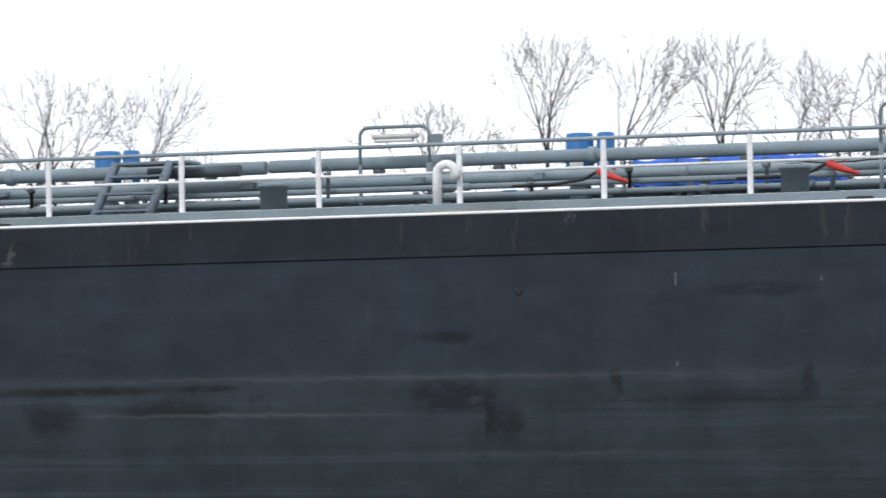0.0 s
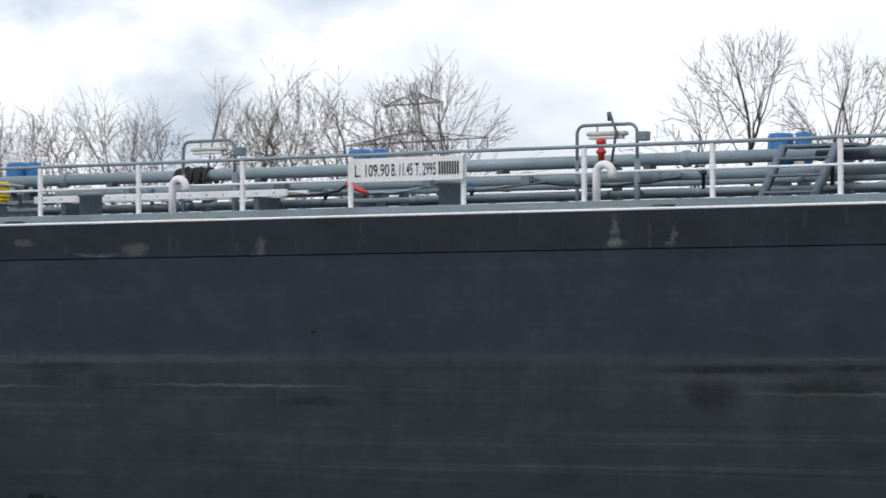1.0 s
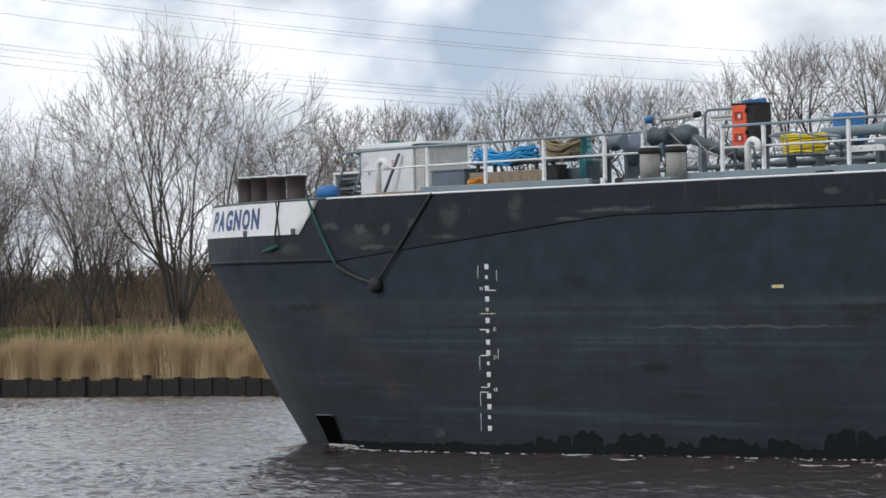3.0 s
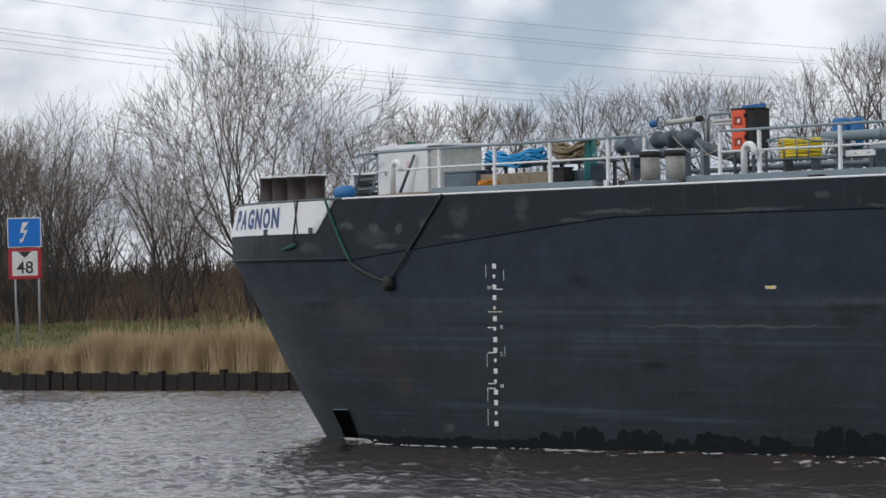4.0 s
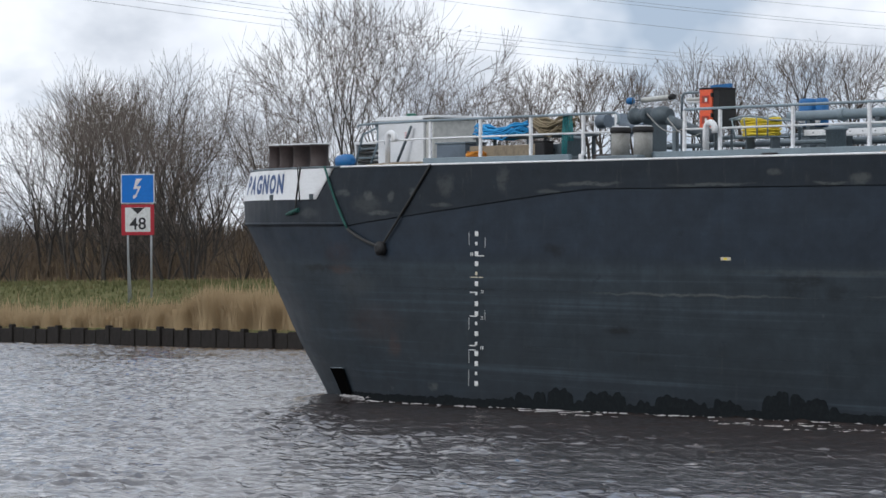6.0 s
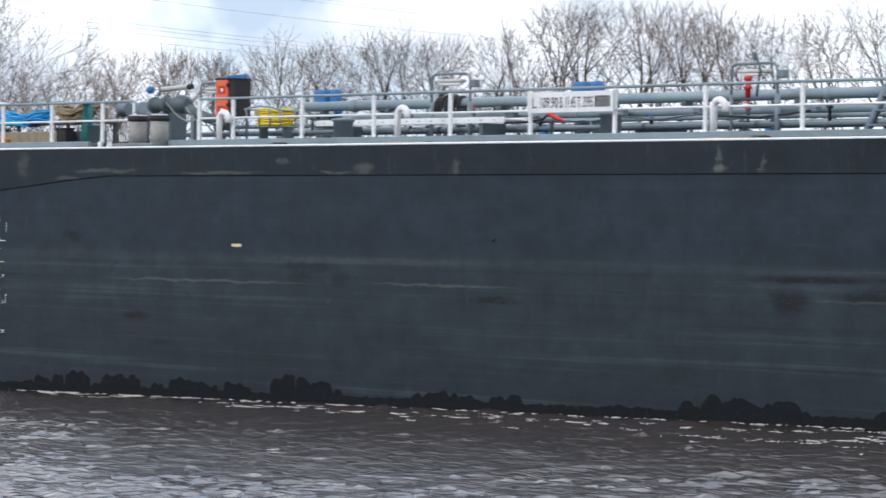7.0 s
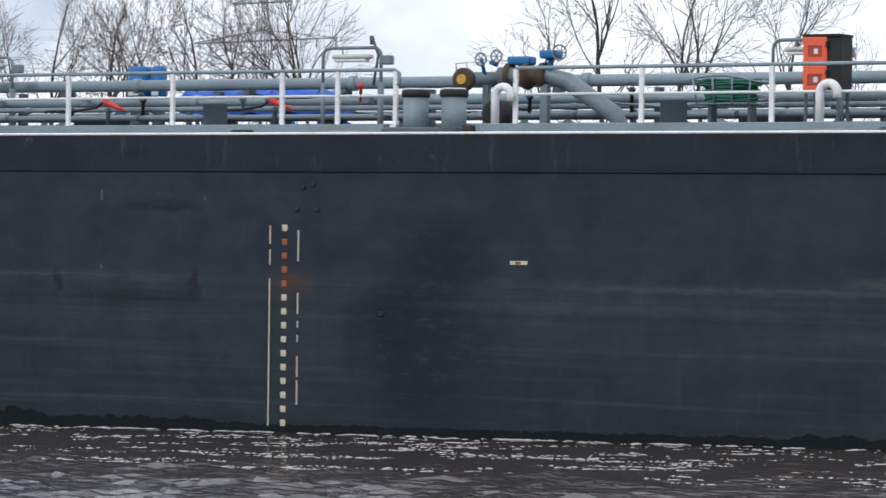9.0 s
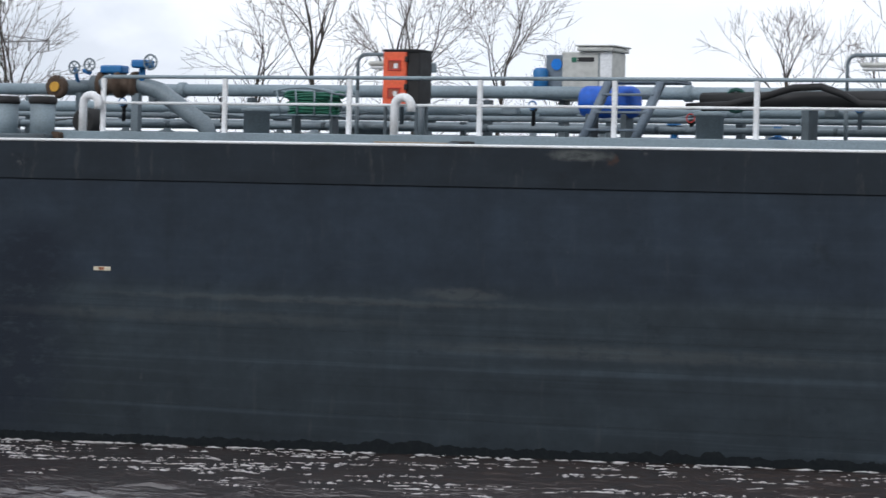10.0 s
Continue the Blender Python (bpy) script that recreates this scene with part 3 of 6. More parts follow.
# ---- trees ----
def tree_mesh(seed, height, stems, lean_most, clear, bare, rounds, shoots):
    """Branch skeleton of a leafless tree that forks again and again: (trunk and limbs), (twigs) as verts and faces."""
    rng = random.Random(seed)
    wood, fine = ([], []), ([], [])

    def ring(store, c, u, w, r, sides):
        k = len(store[0])
        for a in range(sides):
            g = 2 * math.pi * a / sides
            store[0].append(tuple(c + r * (math.cos(g) * u + math.sin(g) * w)))
        return k

    def turned(d, angle):
        a = rng.uniform(0, 2 * math.pi)
        side = d.orthogonal().normalized()
        side = side * math.cos(a) + d.cross(side) * math.sin(a)
        return (d * math.cos(angle) + side * math.sin(angle)).normalized()

    thin = height * 0.0006

    def branch(p, d, length, r, depth):
        """One crooked branch, with shoots along it and a fork at its end."""
        steps = max(2, int(length / (0.045 * height if depth < 3 else 0.03 * height)))
        seg, tip = length / steps, r * (0.74 if depth < rounds else 0.5)
        lone = stems == 1 and depth == 0
        store = wood if r > thin * 2.4 else fine
        sides = 6 if r > 0.04 else 4 if r > thin * 2.4 else 3
        u = d.orthogonal().normalized()
        last = ring(store, p, u, d.cross(u), max(thin, r), sides)
        for i in range(steps):
            d = (d + Vector((rng.gauss(0, 0.02 if lone else 0.085), rng.gauss(0, 0.02 if lone else 0.085), rng.gauss(0.0 if lone else 0.05, 0.04)))).normalized()
            u = (u - d * u.dot(d)).normalized()
            p = p + d * seg
            f1 = r + (tip - r) * (i + 1) / steps
            here = ring(store, p, u, d.cross(u), max(thin * 0.9, f1), sides)
            for a in range(sides):
                b = (a + 1) % sides
                store[1].append((last + a, last + b, here + b, here + a))
            last = here
            if depth and depth < rounds and rng.random() < shoots:
                branch(p, turned(d, rng.uniform(0.4, 0.85)), length * rng.uniform(0.5, 0.95), thin * 1.5, rounds)
            elif lone and i > 0.4 * steps and rng.random() < 0.6:
                branch(p, turned(d, rng.uniform(0.6, 0.95)), limb * rng.uniform(0.8, 1.15), f1 * 0.36, 2)
        if depth >= rounds:
            return
        if depth == 0:
            length = limb
        branch(p, turned(d, rng.uniform(0.08, 0.30)), length * rng.uniform(0.80, 0.95), tip * 0.84, depth + 1)
        for _ in range((3 if stems == 1 else 2) if depth == 0 else 2 if rng.random() < 0.28 else 1):
            branch(p, turned(d, rng.uniform(0.42, 0.85)), length * rng.uniform(0.72, 0.95), tip * rng.uniform(0.50, 0.66), depth + 1)

    limb = height * (1 - clear) / 3.6
    for s in range(stems):
        a = 2 * math.pi * s / stems + rng.uniform(-0.4, 0.4)
        lean = 0.03 if stems == 1 else rng.uniform(0.3, 1.0) * lean_most
        d = Vector((math.cos(a) * lean, math.sin(a) * lean, 1)).normalized()
        off = 0.05 * (stems > 1)
        branch(Vector((off * math.cos(a), off * math.sin(a), -0.25)), d, height * clear, height * (0.0088 if stems == 1 else 0.0095), bare)
    top = sorted(v[2] for v in fine[0])[int(0.995 * len(fine[0]))]
    k = height / top
    for store in (wood, fine):
        store[0][:] = [(x * k, y * k, z * k) for x, y, z in store[0]]
    return wood, fine


def make_tree(seed, height, stems, label, lean_most=0.34, clear=0.22, bare=0, rounds=6, shoots=0.8):
    wood, fine = tree_mesh(seed, height, stems, lean_most, clear, bare, rounds, shoots)
    t = new("tree")
    t.empty_display_size = 1
    tagged(t, label, "tree", "trees behind the far bank")
    raw("trunk", *wood, BARK, t)
    raw("crown", *fine, TWIG, t)
    return t


def trees():
    rng = random.Random(5)
    row = "leafless slender tree in a dense row behind the bank"
    kinds = [make_tree(40 + i, h, 1, row, clear=c, rounds=5) for i, (h, c) in enumerate(((17.8, 0.56), (17.2, 0.52), (18.5, 0.57), (17.0, 0.54), (18.0, 0.51)))]
    bushy = [make_tree(60 + i, h, 2, "leafless bushy tree with several stems on the dike", 0.22, 0.24, 0, 5, 0.5) for i, h in enumerate((9.6, 8.6, 10.2))]
    shrubs = [make_tree(70 + i, h, 5, "leafless brown shrub in the thicket on the dike", 0.5, 0.26, 1, 4) for i, h in enumerate((4.4, 3.6))]
    big = make_tree(83, 12.6, 7, "large spreading leafless tree with many stems on the grass bank", 0.46, 0.22, 0, 6, 0.42)
    big.matrix_basis = pose(-112.6, 79.7, ground_height(79.7), 0, 0, 30)
    used = set()

    def plant(kind, x, y, size=1.0):
        m = pose(x, y, ground_height(y) - 0.05, rng.uniform(-2, 2), rng.uniform(-2, 2), rng.uniform(0, 360))
        if kind.name in used:
            t = copy_thing(kind, m)
        else:
            used.add(kind.name)
            t = kind
            t.matrix_basis = m
        t.scale = (size * rng.uniform(0.92, 1.08), size * rng.uniform(0.92, 1.08), size)
        return t

    x = -221.0
    while x < -101:
        plant(rng.choice(kinds), x, 165 + rng.uniform(-2.0, 2.0), rng.uniform(0.94, 1.05) * (0.99 if x < -165 else 1.02))
        x += rng.uniform(2.9, 4.1)
    x = -235.0
    while x < -112:
        plant(rng.choice(kinds), x, 178 + rng.uniform(-3, 3), rng.uniform(0.96, 1.06))
        x += rng.uniform(8, 12)
    for x, s in ((-49.3, 0.95), (-46.6, 1.0), (-44.6, 0.98), (-43.4, 1.03), (-40.9, 1.02), (-38.4, 0.72), (-30.4, 0.78), (-28.0, 0.97), (-25.0, 1.04), (-22.6, 0.93), (-20.6, 0.90), (-18.5, 0.92), (-16.2, 0.90), (-14.0, 1.0)):
        plant(rng.choice(kinds), x * 1.78, 165 + rng.uniform(-0.6, 0.6), s)
    for x, y, s in ((-125.5, 84, 0.95), (-129, 86, 1.05), (-133.5, 84, 1.1), (-137.5, 87, 1.15), (-142, 86, 1.05), (-134, 91, 1.0), (-140, 93, 1.1), (-147, 90, 1.15), (-128, 92, 0.9),
                    (-122, 88, 0.78), (-151, 94, 1.1), (-145, 97, 1.0), (-133, 98, 1.0), (-120, 95, 0.85), (-118.5, 84.5, 0.6), (-121.5, 82, 0.62), (-130.5, 82.5, 0.8), (-154, 89, 1.1), (-139, 82.5, 0.95), (-131.5, 88.5, 1.0), (-143, 89, 1.1), (-124, 92.5, 0.9), (-136, 86.5, 1.05), (-140.5, 90, 1.1), (-145.5, 85, 1.05), (-127, 86.5, 0.9)):
        plant(rng.choice(bushy), x, y, s * (0.74 if x / y > -1.61 and x != -129 else 1.0))
    for i in range(12):
        y = rng.uniform(84, 102)
        plant(rng.choice(bushy), -y * rng.uniform(1.61, 1.76), y, rng.uniform(0.95, 1.12))
        y = rng.uniform(83, 96)
        plant(rng.choice(shrubs), -y * rng.uniform(1.60, 1.76), y, rng.uniform(0.8, 1.3))
    for i in range(34):
        x = -121 - 46 * rng.random() ** 0.8
        plant(rng.choice(shrubs), x, rng.uniform(83, 94), rng.uniform(0.55, 0.9) * (1.15 if x < -131 else 0.8))


# ---- far pylon and overhead lines ----
def pylon():
    t = thing("power_pylon", "grey lattice power pylon far behind the trees", "pylon", -161.4, 250, 1.8, still=True)
    mast = bmesh.new()
    top, half = 25.5, 1.7
    levels = [0, 4, 8, 11.5, 14.5, 17, 19.2, 21.2, 23.2, top]
    corner = lambda h, k: Vector(((1 if k in (0, 3) else -1) * half * (1 - 0.88 * h / top), (1 if k < 2 else -1) * half * (1 - 0.88 * h / top), h))
    for a, b in zip(levels, levels[1:]):
        for k in range(4):
            add_tube(mast, [corner(a, k), corner(b, k)], 0.055, 4)
            add_tube(mast, [corner(a, k), corner(b, (k + 1) % 4)], 0.022, 4)
            add_tube(mast, [corner(b, k), corner(b, (k + 1) % 4)], 0.022, 4)
    part("mast", mast, PYLON, t)
    for z, reach in ((20.1, 8.0), (23.6, 3.2)):
        armm = bmesh.new()
        for s in (-1, 1):
            tip = Vector((s * reach, 0, z))
            for oy in (-0.4, 0.4):
                add_tube(armm, [(0, oy, z), tip], 0.08, 4)
                add_tube(armm, [(0, oy, z + 1.0), tip], 0.06, 4)
                for f in (0.25, 0.5, 0.75):
                    add_tube(armm, [(s * reach * f, oy * (1 - f), z), (s * reach * (f - 0.2), oy * (1.2 - f), z + 1.0 * (1.2 - f))], 0.04, 4)
        part("crossarm", armm, PYLON, t)
        for s in (-1, 1):
            for f in ((0.45, 0.72, 0.98) if z < 22 else (0.95,)):
                lathe_bm = lathe(bmesh.new(), (s * reach * f, 0, z), [(0.05, 0), (0.11, -0.2), (0.05, -0.4), (0.11, -0.6), (0.05, -0.9)], 8)
                part("insulator", lathe_bm, PYLON, t)


def overhead_lines():
    """Cables from the pylon across the canal, hanging in shallow curves."""
    def at(az, el, dist):
        a, e = radians(az), radians(el)
        return Vector((dist * math.sin(a), dist * math.cos(a), EYE[2] + dist * math.tan(e)))
    for a0, e0, a1, e1, a2, e2 in ((-63, 5.80, -53.2, 4.37, -33.2, 3.55), (-63, 5.71, -53.2, 4.30, -33.0, 3.5), (-63, 5.55, -53.2, 4.20, -32.6, 3.45), (-63, 5.42, -53.2, 4.07, -32.4, 3.4),
                                   (-63, 6.75, -52.0, 5.09, -34.0, 3.75), (-63, 6.68, -52.0, 5.03, -34.1, 3.72), (-63, 6.95, -52.0, 5.34, -34.2, 3.85), (-63, 6.4, -52.0, 4.70, -33.6, 3.6)):
        d0, d2 = 175.0, 297.0
        p0, p2 = at(a0, e0, d0), at(a2, e2, d2)
        # where the straight ground line between both ends crosses the middle heading
        ang = radians(a1)
        n = Vector((math.cos(ang), -math.sin(ang), 0))
        f = p0.dot(n) / (p0.dot(n) - p2.dot(n))
        q = p0.lerp(p2, f)
        zm = EYE[2] + math.hypot(q.x, q.y) * math.tan(radians(e1))
        sag = (zm - q.z) / (4 * f * (1 - f))
        pts = []
        for i in range(41):
            u = i / 40
            c = p0.lerp(p2, u)
            c.z += 4 * sag * u * (1 - u)
            pts.append(c)
        ob = finish("power_cable", tube_bm(pts, 0.011, 5), PYLON)
        tagged(ob, "thin grey overhead power cable", "power cable", "overhead power lines")


# ---- sign on the far bank ----
def clearance_sign():
    t = thing("clearance_sign", "blue lightning board above a red-rimmed height board on two galvanised posts", "sign", -117.9, 71.7, ground_height(71.7), rz=50, still=True)
    z0 = 4.46 - ground_height(71.7)
    for x, lean in ((-0.42, 0.03), (0.55, -0.02)):
        part("post", tube_bm([(x, 0.06, -0.4), (x - lean, 0.06, z0 + 2.5)], 0.045, 10), GALV, t)
    part("brace", tube_bm([(-0.42, 0.9, -0.3), (-0.42, 0.08, 1.8)], 0.035, 8), GALV, t)
    part("board_rim", box_bm(-0.72, 0.72, -0.03, 0.0, z0 + 1.36, z0 + 2.62, 0.02), MARK_WHITE, t, "white board edge")
    part("blue_board", box_bm(-0.68, 0.68, -0.036, -0.02, z0 + 1.40, z0 + 2.58, 0.015), SIGN_BLUE, t, "blue board")
    bolt = [(0.20, 2.42), (-0.06, 2.42), (-0.18, 1.98), (0.02, 1.98), (-0.10, 1.72), (-0.18, 1.74), (-0.20, 1.55), (-0.02, 1.66), (-0.04, 1.72), (0.16, 2.10), (-0.04, 2.10)]
    bm = bmesh.new()
    f = bm.faces.new([bm.verts.new((x, -0.04, z0 + z)) for x, z in bolt])
    ext = bmesh.ops.extrude_face_region(bm, geom=[f])
    for v in ext["geom"]:
        if isinstance(v, bmesh.types.BMVert):
            v.co.y -= 0.006
    part("lightning_symbol", bm, MARK_WHITE, t, "white lightning arrow")
    part("red_board", box_bm(-0.70, 0.70, -0.03, 0.0, z0 + 0.02, z0 + 1.32, 0.02), SIGN_RED, t, "red board rim")
    part("white_board", box_bm(-0.54, 0.54, -0.037, -0.02, z0 + 0.16, z0 + 1.20, 0.012), MARK_WHITE, t, "white board")
    bm = bmesh.new()
    tri = [bm.verts.new((x, -0.041, z0 + z)) for x, z in ((-0.3, 1.19), (0.3, 1.19), (0.0, 0.92))]
    bm.faces.new(tri)
    part("triangle", bm, INK_BLACK, t, "black triangle pointing down")
    vs, fs = glyph_mesh("48", 0.72)
    w = max(v[0] for v in vs)
    raw("numerals", [(v[0] - w / 2, -0.042, z0 + 0.27 + v[1]) for v in vs], fs, INK_BLACK, t, "black numerals 48")


# ---- the ship ----
BOW_X, BOW_A, HALF = -43.0, 10.6, 5.725
STERN_X = 54.0


def bow_shift(z):
    pts = [(-2.3, 4.8), (-1.6, 4.1), (-0.44, 3.08), (0.12, 2.5), (0.7, 2.0), (1.29, 1.55), (1.88, 1.03), (2.48, 0.52), (2.96, 0.08), (3.1, 0.0), (3.5, 0.0), (4.2, 0.32), (6, 0.32)]
    for (a, da), (b, db) in zip(pts, pts[1:]):
        if a <= z <= b:
            return da + (db - da) * (z - a) / (b - a)
    return 0.0


def side_y(x, z):
    """How far inboard the near side lies at x, z."""
    q = (BOW_X + bow_shift(z) - x) / BOW_A
    return 0.0 if q <= 0 else HALF * (1 - math.sqrt(max(0.0, 1 - min(1.0, q) ** 2)))


def weld_z(x):
    return 3.64 if x > -36.2 else 3.64 + (x + 36.2) * 0.0877 if x > -44.3 else 2.93


STATIONS = [("x", STERN_X - 3.0 * i) for i in range(18)] + [("x", 0.0 - 1.0 * i) for i in range(43)] + [("a", 3.0 * i) for i in range(31)]


def station(s, z):
    """Point of the near side at a station; past the shoulder the stations go round the bow."""
    kind, v = s
    if kind == "x":
        x = v + bow_shift(z) * max(0.0, -v / 43.0)
        return Vector((x, side_y(x, z), z))
    a = radians(v)
    return Vector((BOW_X + bow_shift(z) - BOW_A * math.sin(a), HALF * (1 - math.cos(a)), z))


def skin(zs_of, out=0.0):
    """Both sides and the bow as one sheet; zs_of gives the heights at a station."""
    vs, fs = [], []
    cols = [(s, 1) for s in STATIONS] + [(s, -1) for s in STATIONS[-2::-1]]
    n = None
    for s, side in cols:
        zs = zs_of(s)
        n = len(zs)
        for z in zs:
            p = station(s, z)
            p.y -= out
            if s[0] == "a":
                p.x -= out * math.sin(radians(s[1]))
                p.y += out * (1 - math.cos(radians(s[1])))
            vs.append((p.x, p.y if side > 0 else 2 * HALF - p.y, p.z))
    for c in range(len(cols) - 1):
        for k in range(n - 1):
            a = c * n + k
            fs.append((a, a + n, a + n + 1, a + 1))
    return vs, fs


def sx(s):
    return s[1] if s[0] == "x" else BOW_X - BOW_A * math.sin(radians(s[1]))


def build_ship():
    ship = thing("tanker_barge", "dark grey inland tanker barge with white rails, riding high", "ship")
    lower = lambda s: [-2.2 + (weld_z(sx(s)) + 0.01 + 2.2) * f for f in (0, 0.08, 0.16, 0.24, 0.32, 0.4, 0.48, 0.56, 0.64, 0.72, 0.8, 0.88, 0.94, 1.0)]
    hull = raw("hull", *skin(lower), HULL, ship, "dark blue-grey hull plating with olive stains", smooth=True)
    vs, fs = skin(lambda s: [weld_z(sx(s)), weld_z(sx(s)) + 0.03, 0.5 * (weld_z(sx(s)) + DECK), DECK - 0.06, DECK - 0.01], 0.024)
    n = len(vs)
    base, _ = skin(lambda s: [weld_z(sx(s)) - 0.012], 0.0)
    k = len(base)
    fs += [(n + i, n + i + 1, 5 * (i + 1), 5 * i) for i in range(k - 1)]
    raw("sheer_strake", vs + base, fs, STRAKE, ship, "scuffed black sheer strake")
    # transom and bottom close the hull
    add = bmesh.new()
    add_box(add, STERN_X - 0.15, STERN_X, 0.02, 2 * HALF - 0.02, -2.2, DECK - 0.02, 0.0)
    part("transom", add, HULL, ship)
    ring = [station(s, DECK - 0.02) for s in STATIONS]
    outline = [(p.x, p.y + 0.02, DECK - 0.03) for p in ring] + [(p.x, 2 * HALF - p.y - 0.02, DECK - 0.03) for p in ring[-2::-1]]
    raw("deck", outline, [tuple(range(len(outline)))], GREY_DARK, ship, "dark grey steel deck")
    # white edge and grey gunwale strip
    edge = []
    for i, s in enumerate(STATIONS):
        if s[0] == "x" or s[1] <= 60:
            p = station(s, DECK)
            if s[0] == "x" and s[1] > 30:
                continue
            edge.append((p.x, p.y - 0.015, DECK + 0.002))
    white_from = [p for p in edge if p[0] > -44.6]
    part("gunwale_edge", tube_bm(white_from, 0.022, 6), WHITE, ship, "white painted gunwale edge")
    part("bow_edge", tube_bm([p for p in edge if p[0] <= -44.0], 0.03, 6), GREY_DARK, ship)
    strip = bmesh.new()
    for a, b in ((-41.9, -37.1), (-34.9, -5.45), (-4.35, 30)):
        add_box(strip, a, b, 0.42, 0.50, DECK - 0.02, DECK + 0.15, 0.008)
    part("gunwale_strip", strip, GREY_LIGHT, ship, "light grey raised gunwale strip")

    # rails
    groups = [[-41.86, -40.15, -38.5, -36.85, -35.84], [-33.85, -32.85, -30.88, -28.92, -26.93, -24.95, -22.97, -20.95, -18.9, -16.95, -15.0, -13.05, -11.11, -9.2, -7.27, -6.32, -5.35],
              [-3.4, -1.44, 0.5, 2.46, 4.41, 6.39, 8.37, 10.35, 12.3, 14.3]]
    post = None
    for g in groups:
        for x in g:
            if post is None:
                post = part("rail_post", add_box(box_bm(-0.034, 0.034, 0.56, 0.61, DECK + 0.13, RAIL - 0.02, 0.006), -0.05, 0.05, 0.505, 0.56, DECK + 0.0, DECK + 0.15, 0.006), WHITE, ship)
                ob = post
            else:
                ob = new("rail_post", post.data)
                ob.parent = ship
            ob.location = (x, 0, 0)
        a, b = g[0], g[-1]
        first = a < -41
        ends_a = [(a - 3.9, 1.5, RAIL - 0.02), (a - 3.2, 1.05, RAIL), (a - 2.0, 0.75, RAIL), (a - 0.4, 0.60, RAIL)] if first else [(a, 0.585, RAIL - 0.22), (a - 0.06, 0.585, RAIL - 0.06), (a + 0.02, 0.585, RAIL)]
        ends_b = [(b - 0.02, 0.585, RAIL), (b + 0.06, 0.585, RAIL - 0.05), (b + 0.06, 0.585, RAIL - 0.2), (b, 0.585, RAIL - 0.22)]
        part("top_rail", tube_bm(ends_a + [(a + (b - a) * i / 12, 0.585, RAIL) for i in range(1, 12)] + ends_b, 0.027, 8), GREY_LIGHT, ship, "worn grey top rail")
        part("mid_rail", tube_bm(([(a - 2.3, 0.8, 4.72), (a - 1.2, 0.62, 4.73)] if first else []) + [(a, 0.585, 4.74), (b, 0.585, 4.74)], 0.02, 8), WHITE, ship)
    # goosenecks
    neck = None
    for x, z in ((-43.26, 4.22), (-33.15, 4.18), (-28.2, 4.18), (-20.7, 4.18), (-13.33, 4.18), (-3.68, 4.18), (1.23, 4.18)):
        if neck is None:
            neck = part("gooseneck_vent", tube_bm([(0, 0.5, 0), (0, 0.5, 0.53)] + arc((0.125, 0.5, 0.54), 0.125, 180, 0, 8)[1:] + [(0.25, 0.5, 0.47)], 0.06, 12), WHITE, ship, "white gooseneck tank vent")
            ob = neck
        else:
            ob = new("gooseneck_vent", neck.data)
            ob.parent = ship
            tagged(ob, "white gooseneck tank vent")
        ob.location = (x, 0, z)
    # stub hatches
    stub = None
    for x in (-23.45, -15.8, -8.72, 5.6, -30.2, -1.15, -37.7):
        if stub is None:
            stub = part("sounding_stub", lathe(bmesh.new(), (0, 1.0, 0), [(0.185, 0), (0.185, 0.48), (0.22, 0.485), (0.22, 0.53), (0.10, 0.55)], 14), GREY_LIGHT, ship, "grey round hatch stub with a bolted lid")
            ob = stub
        else:
            ob = new("sounding_stub", stub.data)
            ob.parent = ship
            tagged(ob, "grey round hatch stub with a bolted lid")
        ob.location = (x, 0, DECK - 0.02)
    # mooring bollards amidships and forward
    for x0, mat in ((-4.87, GREY_LIGHT), (-35.42, CONCRETE)):
        part("bollard_base", box_bm(x0 - 0.4, x0 + 0.82, 0.05, 0.62, DECK - 0.02, DECK + 0.09, 0.02), GREY_DARK if mat is GREY_LIGHT else GREY, ship, "bollard footing")
        for dx in (0.0, 0.62 if mat is GREY_LIGHT else 0.66):
            b = part("bollard", lathe(bmesh.new(), (x0 + dx, 0.34, DECK), [(0.18, 0), (0.18, 0.52)], 20), mat, ship, "painted mooring bollard")
            cap = part("bollard_cap", lathe(bmesh.new(), (x0 + dx, 0.34, DECK + 0.52), [(0.19, 0), (0.205, 0.02), (0.205, 0.09), (0.17, 0.11)], 20), BLACK, b, "black cap")
            part("rim", lathe(bmesh.new(), (x0 + dx, 0.34, DECK + 0.632), [(0.17, -0.01), (0.165, 0.015)], 20), WHITE, b, "white top")
    for i, x in enumerate((-48.62, -48.1, -47.55, -46.88)):
        b = part("bow_bollard", lathe(bmesh.new(), (x, 1.25 + (0.06 if i < 1 else 0.0), DECK), [(0.22, 0), (0.22, 0.08), (0.20, 0.1), (0.20, 0.50), (0.215, 0.51), (0.215, 0.55)], 20), BROWN, ship, "dark brown bow bollard")
        part("rim", lathe(bmesh.new(), (x, 1.25 + (0.06 if i < 1 else 0.0), DECK + 0.55), [(0.222, 0), (0.21, 0.03)], 20), WHITE, b, "white rim")
    # fairlead slots
    for x in (-31.15, -19.5, -7.75, 2.36):
        part("fairlead", box_bm(x - 0.17, x + 0.17, 0.2, 0.34, DECK + 0.0, DECK + 0.07, 0.03), BLACK, ship, "black fairlead pad")

